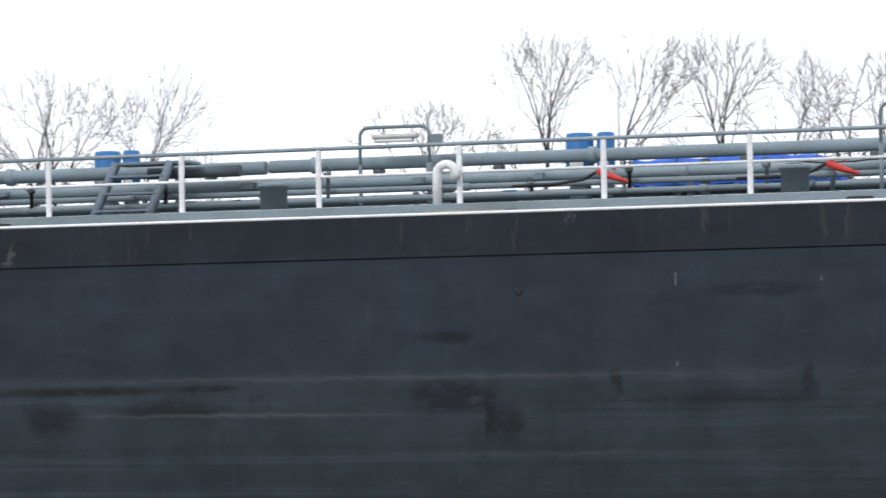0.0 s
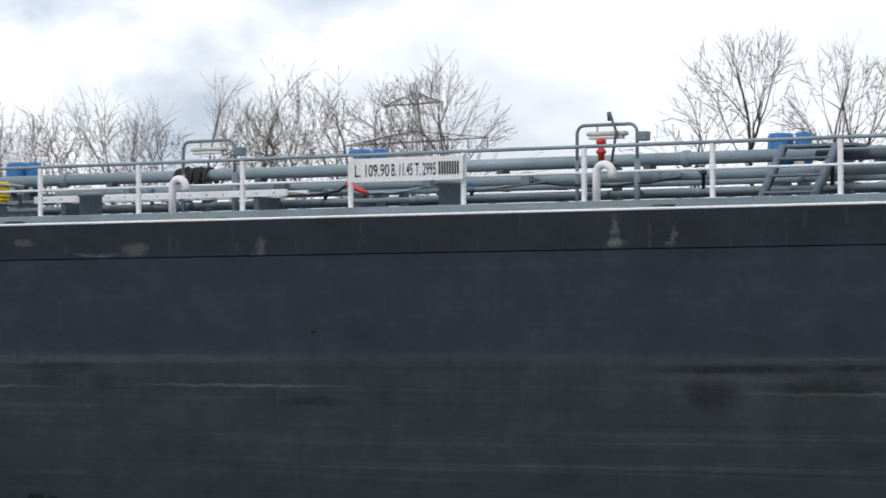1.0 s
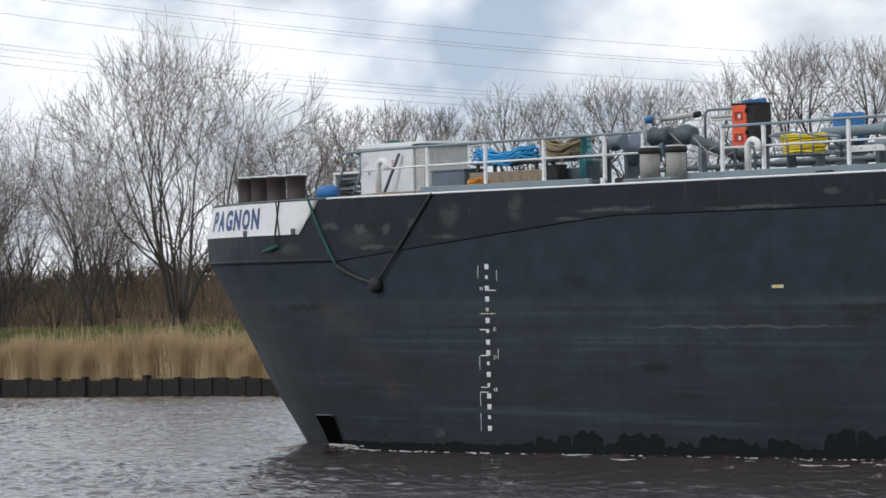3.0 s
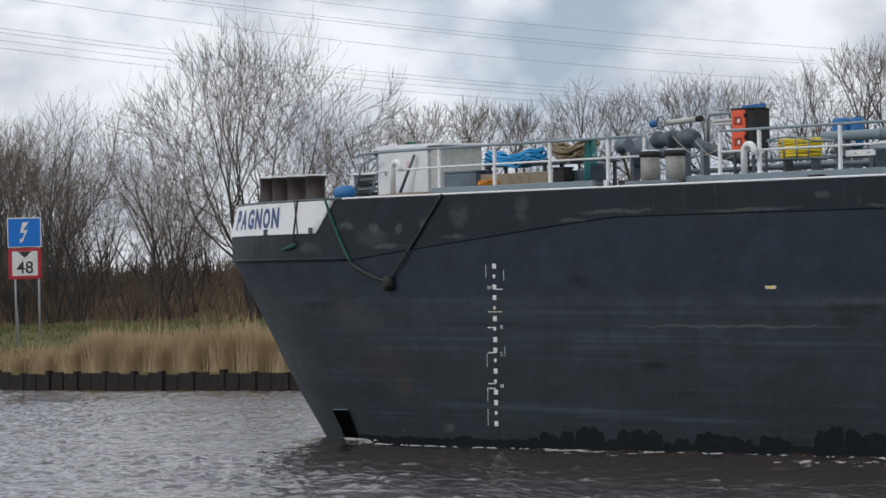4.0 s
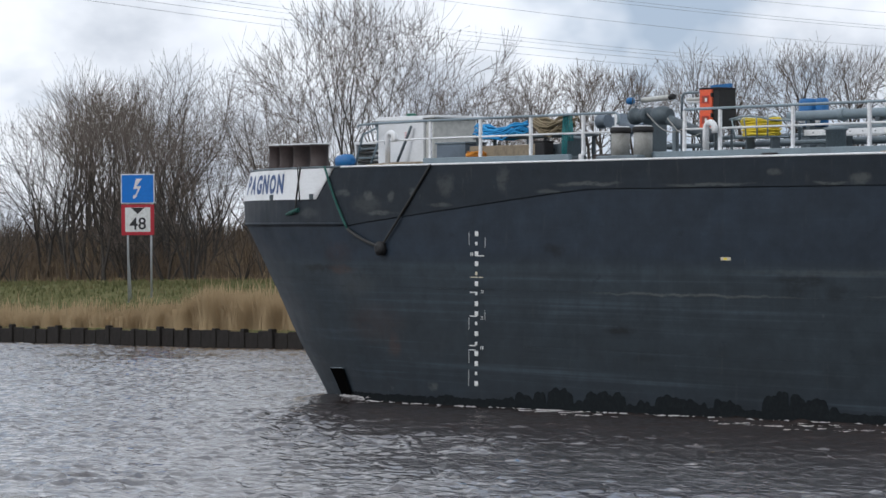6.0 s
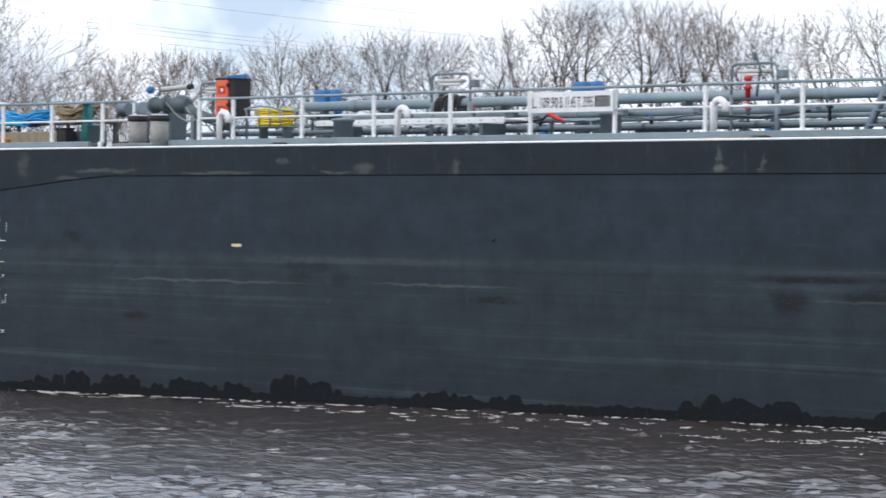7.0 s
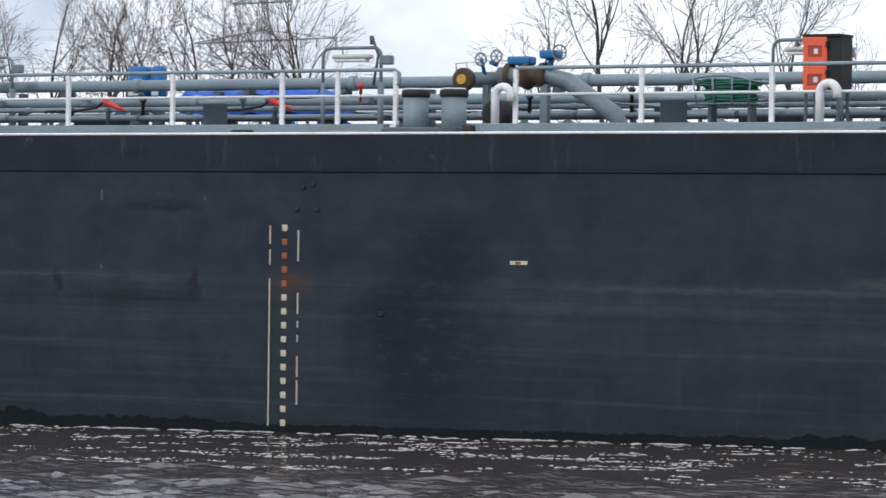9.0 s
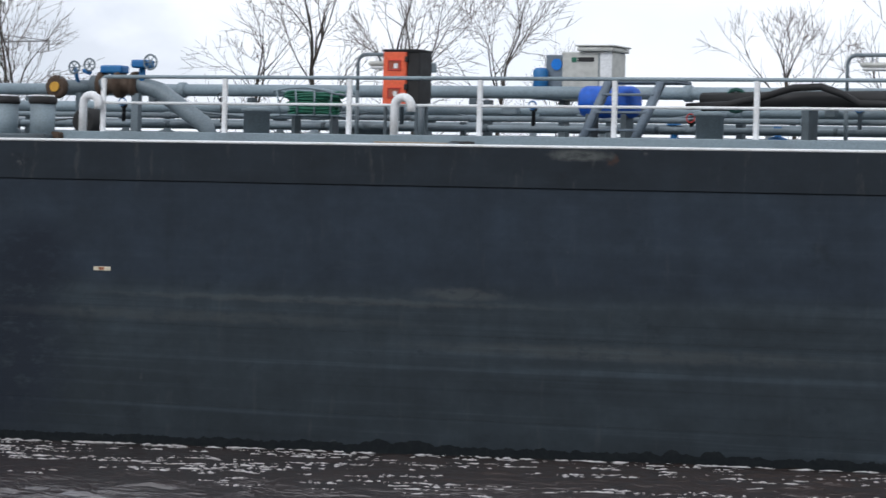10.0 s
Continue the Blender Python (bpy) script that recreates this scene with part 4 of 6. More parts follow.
    # long pipes
    def run(name, y, z, r, a, b, mat, label, flange=4.0, phase=0.0, n=14):
        p = part(name, tube_bm([(a, y, z), (b, y, z)], r, n), mat, ship, label)
        x = a + phase
        while flange and x < b:
            part("flange", lathe(bmesh.new(), (x, y, z), [(r * 1.02, -0.06), (r * 1.32, -0.05), (r * 1.32, 0.05), (r * 1.02, 0.06)], 14, "x"), mat, p)
            x += flange
        return p
    run("cargo_pipe", 3.95, 5.08, 0.098, -34.6, -17.06, GREY_LIGHT, "light grey cargo pipe", 6.0, 1.5)
    run("cargo_pipe", 3.95, 5.09, 0.092, -17.0, 30, GREY_LIGHT, "light grey cargo pipe", 4.1, 0.7)
    run("cargo_pipe", 3.6, 4.81, 0.085, -33, 30, GREY_LIGHT, "grey cargo pipe", 5.3, 1.0)
    run("line_pipe", 3.15, 4.67, 0.042, -36, 30, GREY, "thin grey deck pipe", 5.0, 2.2)
    run("line_pipe", 3.0, 4.535, 0.042, -36, 30, GREY, "thin grey deck pipe", 5.0, 0.6)
    run("line_pipe", 5.0, 4.60, 0.05, -40, 30, GREY_DARK, "dark deck pipe", 7.0, 0.6)
    run("line_pipe", 5.6, 4.88, 0.06, -36, 30, GREY_DARK, "dark deck pipe", 7.0, 3.6)
    run("line_pipe", 6.2, 4.66, 0.08, -38, 30, GREY, "dark deck pipe", 0)
    run("line_pipe", 6.8, 4.50, 0.06, -38, 30, GREY_DARK, "dark deck pipe", 0)
    run("cargo_pipe", 3.3, 5.02, 0.085, -18.6, -17.2, GREY_DARK, "dark grey pipe end", 0)
    for x in [-34.0 + 3.9 * i for i in range(17)]:
        part("pipe_support", add_box(add_box(box_bm(x - 0.04, x + 0.04, 3.04, 3.12, DECK - 0.03, 4.62, 0.006), x - 0.05, x + 0.05, 3.87, 4.02, DECK - 0.03, 4.98, 0.006), x - 0.04, x + 0.04, 3.04, 4.0, DECK + 0.12, DECK + 0.18, 0.0), GREY_DARK, ship)
    for x in [-32.3 + 2.6 * i for i in range(25)]:
        part("pipe_clamp", lathe(bmesh.new(), (x, 3.0, 4.535), [(0.043, -0.03), (0.06, -0.025), (0.06, 0.025), (0.043, 0.03)], 10, "x"), GREY_DARK, ship)
    rng = random.Random(21)
    for i in range(34):
        x, y = -33 + i * 1.28 + rng.uniform(-0.4, 0.4), rng.uniform(5.0, 7.5)
        part("deck_valve", add_tube(lathe(bmesh.new(), (x, y, DECK), [(0.09, 0), (0.09, 0.25), (0.14, 0.27), (0.14, 0.33), (0.06, 0.36), (0.06, 0.5)], 10), arc((x, y, DECK + 0.55), 0.11, 0, 360, 12, "xy"), 0.016, 5), rng.choice((GREY_DARK, GREY, GREY_DARK, BLUE)), ship, "deck valve with handwheel")
    for x in (-27.0, -14.5, -2.0, 9.5):
        part("expansion_dome", lathe(bmesh.new(), (x, 6.2, DECK), [(0.5, 0), (0.5, 0.4), (0.56, 0.42), (0.56, 0.48), (0.1, 0.55)], 20), GREY_DARK, ship, "round tank hatch")

    # cables slung along the pipes, drain cocks and small handwheels
    rng = random.Random(33)
    for i in range(26):
        x, y = -34.5 + 1.95 * i + rng.uniform(-0.5, 0.5), rng.uniform(2.7, 3.5)
        n, ln, z = 9, rng.uniform(1.2, 3.2), rng.choice((4.42, 4.60, 4.74, 4.90))
        pts = [(x + ln * k / n, y + 0.05 * math.sin(k * 1.3 + i), z - 0.10 * math.sin(math.pi * k / n) * rng.uniform(0.6, 1.0)) for k in range(n + 1)]
        part("deck_cable", tube_bm(pts, rng.choice((0.012, 0.016, 0.02)), 5), rng.choice((BLACK, GREY_DARK, GREY, GREY_LIGHT)), ship, "slack cable slung along the pipes")
    for i in range(22):
        x = -33.2 + 2.2 * i + rng.uniform(-0.7, 0.7)
        z = rng.choice((4.70, 4.86, 4.95))
        cock = part("drain_cock", lathe(bmesh.new(), (x, 3.0, 4.535), [(0.03, 0.0), (0.03, z - 4.62), (0.055, z - 4.61), (0.055, z - 4.56), (0.02, z - 4.54)], 8), rng.choice((GREY_DARK, GREY, BLACK)), ship, "small drain cock")
        part("wheel", tube_bm(arc((x, 2.95, z), 0.06, 0, 360, 10), 0.011, 5), rng.choice((GREY_DARK, BLUE, GREY_DARK, RED)), cock)
    for i in range(18):
        x = -32.0 + 2.7 * i + rng.uniform(-0.6, 0.6)
        part("pipe_shoe", box_bm(x - 0.06, x + 0.06, 3.84, 4.06, 4.90, 5.0, 0.012), GREY_DARK, ship)
        part("junction_box", box_bm(x + 0.7, x + 0.7 + rng.uniform(0.1, 0.24), 3.3, 3.45, 4.74, 4.74 + rng.uniform(0.1, 0.18), 0.015), rng.choice((GREY, GREY_DARK, STEEL_BLUE)), ship)
    # inspection ladders over the pipes
    def stile_ladder(x, y, zt, dirx, w):
        lad = part("ladder_frame", bmesh.new(), STEEL_BLUE, ship, "blue-grey steel steps over the pipes")
        bm = bmesh.new()
        for s in (0.0, w):
            a, b = Vector((x + s, y, DECK - 0.02)), Vector((x + s + dirx * 0.36, y + 0.25, zt))
            add_tube(bm, [a, b], 0.07, 4)
        for f in (0.3, 0.55, 0.8):
            add_box(bm, x + dirx * 0.36 * f, x + w + dirx * 0.36 * f, y - 0.06 + 0.25 * f, y + 0.12 + 0.25 * f, DECK + (zt - DECK) * f - 0.015, DECK + (zt - DECK) * f + 0.015, 0.004)
        bm.to_mesh(lad.data)
        bm.free()
        part("landing", box_bm(x + 0.3 * dirx, x + w + 0.6, y + 0.2, y + 0.75, zt - 0.035, zt + 0.01, 0.01), STEEL_BLUE, lad)
    stile_ladder(-19.2, 2.45, 5.15, 1, 0.84)
    stile_ladder(3.55, 1.4, 5.15, 1, 0.76)

    # lamp arches
    def lamp_arch(x, y, z=5.05, top=5.57):
        p = part("lamp_arch", tube_bm([(x, y, z - 0.1), (x, y, top - 0.13)] + arc((x + 0.13, y, top - 0.13), 0.13, 180, 90, 5)[1:] + [(x + 0.9, y, top)] + arc((x + 0.9, y, top - 0.13), 0.13, 90, 0, 5)[1:] + [(x + 1.03, y, z - 0.1)], 0.026, 8), GREY, ship, "bent grey tube lamp bracket")
        part("lamp_housing", box_bm(x + 0.19, x + 0.86, y - 0.08, y + 0.08, top - 0.17, top - 0.10, 0.03), CREAM, p, "long cream floodlight housing")
        part("lamp_glass", box_bm(x + 0.22, x + 0.80, y - 0.06, y + 0.06, top - 0.215, top - 0.165, 0.02), PANEL_WHITE, p, "frosted lamp cover")
        part("hanger", tube_bm([(x + 0.35, y, top), (x + 0.35, y, top - 0.11)], 0.012, 6), GREY, p)
        part("junction_box", box_bm(x + 1.05, x + 1.22, y - 0.06, y + 0.08, top - 0.26, top - 0.12, 0.02), GREY, p)
        part("stanchion", tube_bm([(x + 1.03, y, DECK), (x + 1.03, y, z)], 0.05, 8), GREY, p)
        part("stanchion", tube_bm([(x, y, DECK), (x, y, z)], 0.03, 8), GREY, p)
    for x, y in ((-15.5, 3.6), (-7.95, 2.8), (-22.4, 2.9), (-29.72, 2.8), (-0.47, 2.8), (6.9, 2.8), (-36.6, 2.9)):
        lamp_arch(x, y)
    for x in (-7.05, -21.75):
        part("camera_mast", add_tube(tube_bm([(x + 0.0, 2.8, 5.0), (x + 0.08, 2.8, 5.45), (x - 0.03, 2.8, 5.74)], 0.022, 6), [(x - 0.03, 2.8, 5.62), (x - 0.04, 2.8, 5.75)], 0.035, 6), GREY_DARK, ship, "thin grey mast")
    part("alarm_post", lathe(bmesh.new(), (-21.9, 2.75, 4.98), [(0.05, 0), (0.05, 0.14), (0.075, 0.15), (0.075, 0.20), (0.05, 0.21), (0.05, 0.29), (0.075, 0.30), (0.075, 0.36), (0.03, 0.38)], 12), RED, ship, "red alarm fitting")
    part("fire_valve", lathe(bmesh.new(), (-6.85, 2.1, 4.72), [(0.025, 0), (0.025, 0.2), (0.045, 0.21), (0.045, 0.26), (0.02, 0.3)], 10), RED, ship, "red fire valve")

    # loading manifold amidships
    man = part("manifold_pipe", tube_bm([(-2.55, 2.35, 4.15), (-2.7, 2.32, 4.5), (-3.45, 2.25, 5.0), (-3.75, 2.2, 5.08), (-4.5, 2.1, 5.08)], 0.13, 14), GREY, ship, "grey loading manifold")
    part("manifold_flange", lathe(bmesh.new(), (-4.05, 2.15, 5.08), [(0.13, -0.34), (0.19, -0.33), (0.19, -0.26), (0.14, -0.25), (0.14, -0.05), (0.2, -0.04), (0.2, 0.04), (0.14, 0.05), (0.14, 0.22), (0.19, 0.23), (0.19, 0.3), (0.13, 0.31)], 16, "x"), RUST, man, "rust-brown flanges")
    part("blank_flange", lathe(bmesh.new(), (-4.92, 1.75, 5.02), [(0.13, 0.0), (0.17, 0.01), (0.17, 0.10), (0.1, 0.12)], 18, "y"), RUST, man, "brown blank flange")
    part("yellow_disc", lathe(bmesh.new(), (-4.92, 1.72, 5.02), [(0.075, 0.0), (0.075, 0.04)], 16, "y"), AMBER, man, "amber disc")
    part("flange_grip", tube_bm([(-5.02, 1.76, 5.14), (-5.02, 1.74, 5.25), (-4.84, 1.74, 5.26), (-4.84, 1.76, 5.14)], 0.01, 6), GALV, man, "bent steel grip")
    part("flange_pipe", tube_bm([(-4.92, 1.8, 5.02), (-4.75, 2.2, 5.04), (-4.3, 2.3, 5.06)], 0.11, 12), GREY, man)
    part("valve_body", add_box(box_bm(-4.35, -3.98, 2.05, 2.3, 5.24, 5.36, 0.03), -3.8, -3.52, 2.0, 2.25, 5.32, 5.44, 0.03), BLUE, man, "blue valve gear")
    part("valve_stem", add_tube(tube_bm([(-4.15, 2.15, 5.1), (-4.15, 2.15, 5.3)], 0.06, 8), [(-3.68, 2.15, 5.05), (-3.68, 2.15, 5.36)], 0.05, 8), BLUE, man, "blue valve stems")
    for x, z, r in ((-4.48, 5.36, 0.09), (-3.45, 5.40, 0.11), (-4.74, 5.32, 0.09)):
        wheel = add_tube(bmesh.new(), arc((x, 1.98, z), r, 0, 360, 14), 0.014, 5)
        for a in (0, 60, 120):
            c, s = r * math.cos(radians(a)), r * math.sin(radians(a))
            add_tube(wheel, [(x - c, 1.98, z - s), (x + c, 1.98, z + s)], 0.009, 4)
        part("handwheel", wheel, GREY, man, "handwheel")
    part("small_valve", add_tube(tube_bm([(-4.74, 2.1, 5.1), (-4.74, 2.0, 5.32)], 0.03, 8), [(-4.62, 2.05, 5.28), (-4.5, 2.05, 5.24)], 0.035, 8), BLUE, man)
    part("manifold_leg", box_bm(-3.80, -3.68, 2.05, 2.17, DECK - 0.02, 4.95, 0.01), GREY, man)
    part("manifold_leg", box_bm(-4.75, -4.66, 2.05, 2.17, DECK - 0.02, 4.95, 0.01), GREY, man)
    part("hose_mouth", lathe(bmesh.new(), (-4.15, 1.3, 4.5), [(0.16, 0), (0.2, 0.02), (0.2, 0.3), (0.14, 0.4)], 16, "y"), BLACK, man, "black hose mouth")
    part("drip_pan", box_bm(-4.25, -3.95, 0.3, 0.5, DECK, DECK + 0.13, 0.03), RUST, ship, "rusty shackle on deck")

    # forward manifold
    fm = part("manifold_pipe", tube_bm([(-35.2, 2.5, 4.66), (-36.1, 2.4, 4.92), (-36.7, 2.4, 5.14), (-37.2, 2.4, 5.18)], 0.105, 14), GREY_DARK, ship, "grey forward manifold")
    part("manifold_flange", lathe(bmesh.new(), (-37.2, 2.4, 5.12), [(0.12, -0.3), (0.17, -0.29), (0.17, -0.2), (0.13, -0.19), (0.13, 0.1), (0.17, 0.11), (0.17, 0.2), (0.1, 0.21)], 16, "x"), GREY_DARK, fm)
    part("valve_body", lathe(bmesh.new(), (-37.35, 2.2, 5.42), [(0.03, -0.08), (0.07, -0.06), (0.07, 0.06), (0.03, 0.08)], 12, "x"), BLUE, fm, "blue valve head")
    wheel = add_tube(bmesh.new(), arc((-37.05, 2.1, 5.42), 0.12, 0, 360, 14), 0.013, 5)
    add_tube(wheel, [(-37.17, 2.1, 5.42), (-36.93, 2.1, 5.42)], 0.009, 4)
    part("handwheel", wheel, GREY_DARK, fm)
    part("flange_cone", lathe(bmesh.new(), (-36.55, 2.38, 5.12), [(0.10, -0.25), (0.16, -0.23), (0.19, -0.05), (0.19, 0.03), (0.12, 0.2)], 16, "x"), GREY_DARK, fm, "dark bolted cone flange")
    part("actuator", tube_bm([(-37.0, 2.2, 5.42), (-36.2, 2.25, 5.46)], 0.055, 10), CREAM, fm, "pale valve actuator")
    part("actuator_cap", tube_bm([(-36.2, 2.25, 5.46), (-36.08, 2.25, 5.466)], 0.06, 10), BLACK, fm)
    for a, b, z in ((-36.6, -35.4, 4.86), (-36.0, -34.9, 4.76)):
        part("slack_line", tube_bm([(a + (b - a) * k / 8, 2.0, z + 0.28 * (1 - k / 8) - 0.22 * math.sin(math.pi * k / 8)) for k in range(9)], 0.012, 5), CONCRETE, fm, "slack pale line")
    part("valve_head", lathe(bmesh.new(), (-38.4, 2.4, 5.05), [(0.12, -0.15), (0.16, -0.14), (0.16, -0.05), (0.1, 0.0), (0.14, 0.12)], 12, "x"), STEEL_BLUE, fm, "blue-grey valve head")
    part("manifold_leg", box_bm(-36.2, -36.1, 2.3, 2.4, DECK - 0.02, 4.9, 0.01), GREY, fm)

    # dimension board on the rail
    board = part("dimension_board", box_bm(-24.93, -22.92, 0.48, 0.52, 4.70, 5.05, 0.004), PANEL_WHITE, ship, "white board with the ship's dimensions")
    for txt, x0, x1 in (("L. 109.90", -24.80, -24.19), ("B. 11.45", -24.15, -23.78), ("T. 2995", -23.74, -23.38)):
        vs, fs = glyph_mesh(txt, 0.26)
        a, b = min(v[0] for v in vs), max(v[0] for v in vs)
        raw("lettering", [(x0 + (v[0] - a) / (b - a) * (x1 - x0), 0.476, 4.78 + v[1] * 1.0) for v in vs], fs, INK_BLACK, board, "black lettering " + txt)
    bars = bmesh.new()
    for i in range(8):
        add_box(bars, -23.33 + 0.045 * i, -23.30 + 0.045 * i, 0.474, 0.482, 4.78, 4.97, 0.0)
    part("number_bars", bars, INK_BLACK, board, "row of black bars")
    for x in (-24.9, -22.95):
        part("board_strap", box_bm(x - 0.03, x + 0.03, 0.50, 0.60, 4.72, 5.06, 0.004), WHITE, board)

    # name panel round the bow
    vs, fs, cols = [], [], []
    for i in range(40):
        a = radians(2 + 2.0 * i)
        x = BOW_X - BOW_A * math.sin(a)
        zs = [3.50 + 0.665 * f for f in (0, 0.25, 0.5, 0.75, 1.0)]
        for z in zs:
            f = (z - 3.5) / 0.665
            xx = BOW_X + bow_shift(z) - BOW_A * math.sin(a)
            lim = -45.35 + 0.75 * f
            xx = min(xx, lim)
            vs.append((xx, side_y(xx, z) - 0.034, z))
    for i in range(39):
        for k in range(4):
            a = i * 5 + k
            fs.append((a, a + 5, a + 6, a + 1))
    panel = raw("name_panel", vs, fs, PANEL_WHITE, ship, "white name panel on the bow", smooth=True)
    xa = -47.10
    for ch, w in (("N", 0.40), ("O", 0.42), ("N", 0.43), ("G", 0.46), ("A", 0.50), ("P", 0.46)):
        gv, gf = glyph_mesh(ch, 0.52, 0.045)
        a, b = min(v[0] for v in gv), max(v[0] for v in gv)
        hmax = max(v[1] for v in gv)
        out = []
        for v in gv:
            x = xa - w * (1 - (v[0] - a) / (b - a))
            z = 3.665 + 0.405 * v[1] / hmax
            out.append((x, side_y(x, z) - 0.042, z))
        raw("name_letter", out, gf, INK_BLUE, panel, "blue painted letter " + ch)
        xa -= w + 0.09
    for x in (-45.55, -47.75):
        z = 3.52
        part("towing_lug", box_bm(x - 0.06, x + 0.06, side_y(x, z) - 0.07, side_y(x, z) + 0.02, z - 0.02, z + 0.1, 0.01), GREY_DARK, ship)
    # rubbing belt below the panel
    belt = []
    for s in STATIONS:
        if s[0] == "a" and s[1] >= 6:
            p = station(s, 2.98)
            belt.append((p.x, p.y - 0.02, 2.97))
    part("bow_knuckle", tube_bm(belt, 0.03, 6), STRAKE, ship, "bow knuckle ridge")
    part("hawse_recess", add_tube(tube_bm([(-46.7, side_y(-46.7, 3.2) - 0.03, 3.2), (-46.2, side_y(-46.2, 3.28) - 0.03, 3.28)], 0.05, 8), [(-46.9, side_y(-46.9, 3.2) - 0.02, 3.18), (-46.5, side_y(-46.5, 3.2) - 0.05, 3.2)], 0.03, 6), ROPE_GREEN, ship, "frayed green rope in a hawse slot")
    part("anchor_lug", lathe(bmesh.new(), (-42.72, side_y(-42.72, 2.5) - 0.12, 2.46), [(0.06, -0.05), (0.15, 0.0), (0.15, 0.10), (0.05, 0.14)], 12, "y"), BLACK, ship, "black towing eye")
    # no opening is cut: a black sheet over the plating carries its shade
    hole = [(-45.85, -0.16), (-45.0, -0.13), (-44.75, -0.80), (-45.45, -0.82)]
    hv, hf = [], []
    for a in range(7):
        for c in range(7):
            u, w = a / 6, c / 6
            x = (hole[0][0] * (1 - u) + hole[1][0] * u) * (1 - w) + (hole[3][0] * (1 - u) + hole[2][0] * u) * w
            z = (hole[0][1] * (1 - u) + hole[1][1] * u) * (1 - w) + (hole[3][1] * (1 - u) + hole[2][1] * u) * w
            hv.append((x, side_y(x, z) - 0.05, z))
            if a and c:
                k = a * 7 + c
                hf.append((k - 8, k - 1, k, k - 7))
    raw("thruster_shade", hv, hf, HOLE_SHADE, ship, "black sheet for the shade inside the thruster opening")
    part("recess_rim", tube_bm([(x, side_y(x, z) - 0.02, z) for x, z in hole[:2]], 0.022, 6), GREY_DARK, ship)

    # hanging ropes on the bow
    def hang(a, b, sag, r, mat, label, n=14):
        pts = []
        for i in range(n + 1):
            f = i / n
            x, z = a[0] + (b[0] - a[0]) * f, a[1] + (b[1] - a[1]) * f - 4 * sag * f * (1 - f)
            pts.append((x, side_y(x, z) - 0.05, z))
        part("hanging_rope", tube_bm(pts, r, 6), mat, ship, label)
    hang((-45.0, 4.2), (-44.0, 2.86), 0.03, 0.028, ROPE_GREEN, "green hanging rope")
    hang((-44.0, 2.86), (-42.75, 2.5), 0.05, 0.035, ROPE_DARK, "dark hanging rope")
    hang((-41.0, 4.18), (-42.7, 2.52), 0.02, 0.024, ROPE_DARK, "dark hanging rope")
    hang((-46.2, 4.2), (-46.35, 3.2), 0.0, 0.018, ROPE_DARK, "thin dark rope")
    hang((-46.35, 4.2), (-46.1, 3.45), 0.0, 0.012, ROPE_DARK, "thin dark rope")

    # draft marks forward and amidships
    for i in range(16):
        z = 2.77 - 0.2 * i
        bm = box_bm(-0.055, 0.055, -0.008, 0.0, -0.048, 0.048, 0.006)
        if i in (1, 4, 6, 9, 11, 14):
            bm = box_bm(-0.042, 0.030, -0.008, 0.0, -0.03, 0.04, 0.006)
        part("draft_mark", bm, MARK_CREAM if i in (4,) else MARK_WHITE, ship).location = (-39.5 + (2.77 - z) * 0.0, -0.001, z)
    for x, segs in ((-39.75, ((2.80, 2.55), (1.1, 0.85), (0.45, 0.18), (0.05, -0.28))), (-39.22, ((2.7, 2.5), (1.25, 1.05)))):
        for a, b in segs:
            part("gauge_line", box_bm(x - 0.0045, x + 0.0045, -0.006, 0, b, a, 0.0), MARK_WHITE, ship)
    for x0, x1, z in ((-39.45, -39.26, 2.33), (-39.7, -39.46, 1.90), (-39.42, -39.28, 1.90), (-39.72, -39.5, 1.60), (-39.72, -39.5, 1.12), (-39.72, -39.52, 0.53), (-39.72, -39.52, 0.44)):
        part("gauge_tick", box_bm(x0, x1, -0.007, 0, z - 0.010, z + 0.010, 0.0), MARK_CREAM if z == 1.90 else MARK_WHITE, ship)
    for txt, x0, z in (("30", -39.36, 1.58), ("25", -39.36, 1.06)):
        gv, gf = glyph_mesh(txt, 0.10, 0.0)
        raw("draft_numeral", [(x0 + v[0], -0.008, z + v[1]) for v in gv], gf, MARK_WHITE, ship, "small white numeral " + txt)
    for x0, z in ((-39.70, 2.33), (-39.36, 0.46)):
        for k in range(2):
            part("numeral_bar", box_bm(x0 + 0.06 * k, x0 + 0.06 * k + 0.022, -0.007, 0.0, z, z + 0.065, 0.0), MARK_WHITE, ship)
    for i in range(16):
        z = 2.83 - 0.2 * i
        mat = MARK_RUST if i in (1, 2, 3, 4) else MARK_CREAM
        bm = box_bm(-0.044, 0.044, -0.014, 0.0, -0.046, 0.046, 0.008)
        part("draft_mark", bm, mat, ship, "rust-stained draft mark" if mat is MARK_RUST else "").location = (-6.82, -0.001, z)
    for x, segs in ((-7.07, ((2.86, 2.6), (2.52, 2.3), (2.1, -0.02))), (-6.59, ((2.8, 2.35), (1.9, 1.6), (1.5, 1.4), (1.3, 1.2), (1.0, 0.7), (0.65, 0.3)))):
        for a, b in segs:
            part("gauge_line", box_bm(x - 0.009, x + 0.009, -0.01, 0, b, a, 0.0), MARK_CREAM, ship)
    for x, z in ((-3.0, 2.39), (-32.02, 2.33)):
        p = part("side_plate", box_bm(x - 0.135, x + 0.135, -0.012, 0.0, z - 0.028, z + 0.028, 0.004), MARK_CREAM, ship, "small pale plate on the hull side")
        part("plate_stripe", box_bm(x - 0.05, x + 0.04, -0.016, -0.012, z - 0.018, z + 0.02, 0.003), MARK_RUST if x > -10 else YELLOW, p)

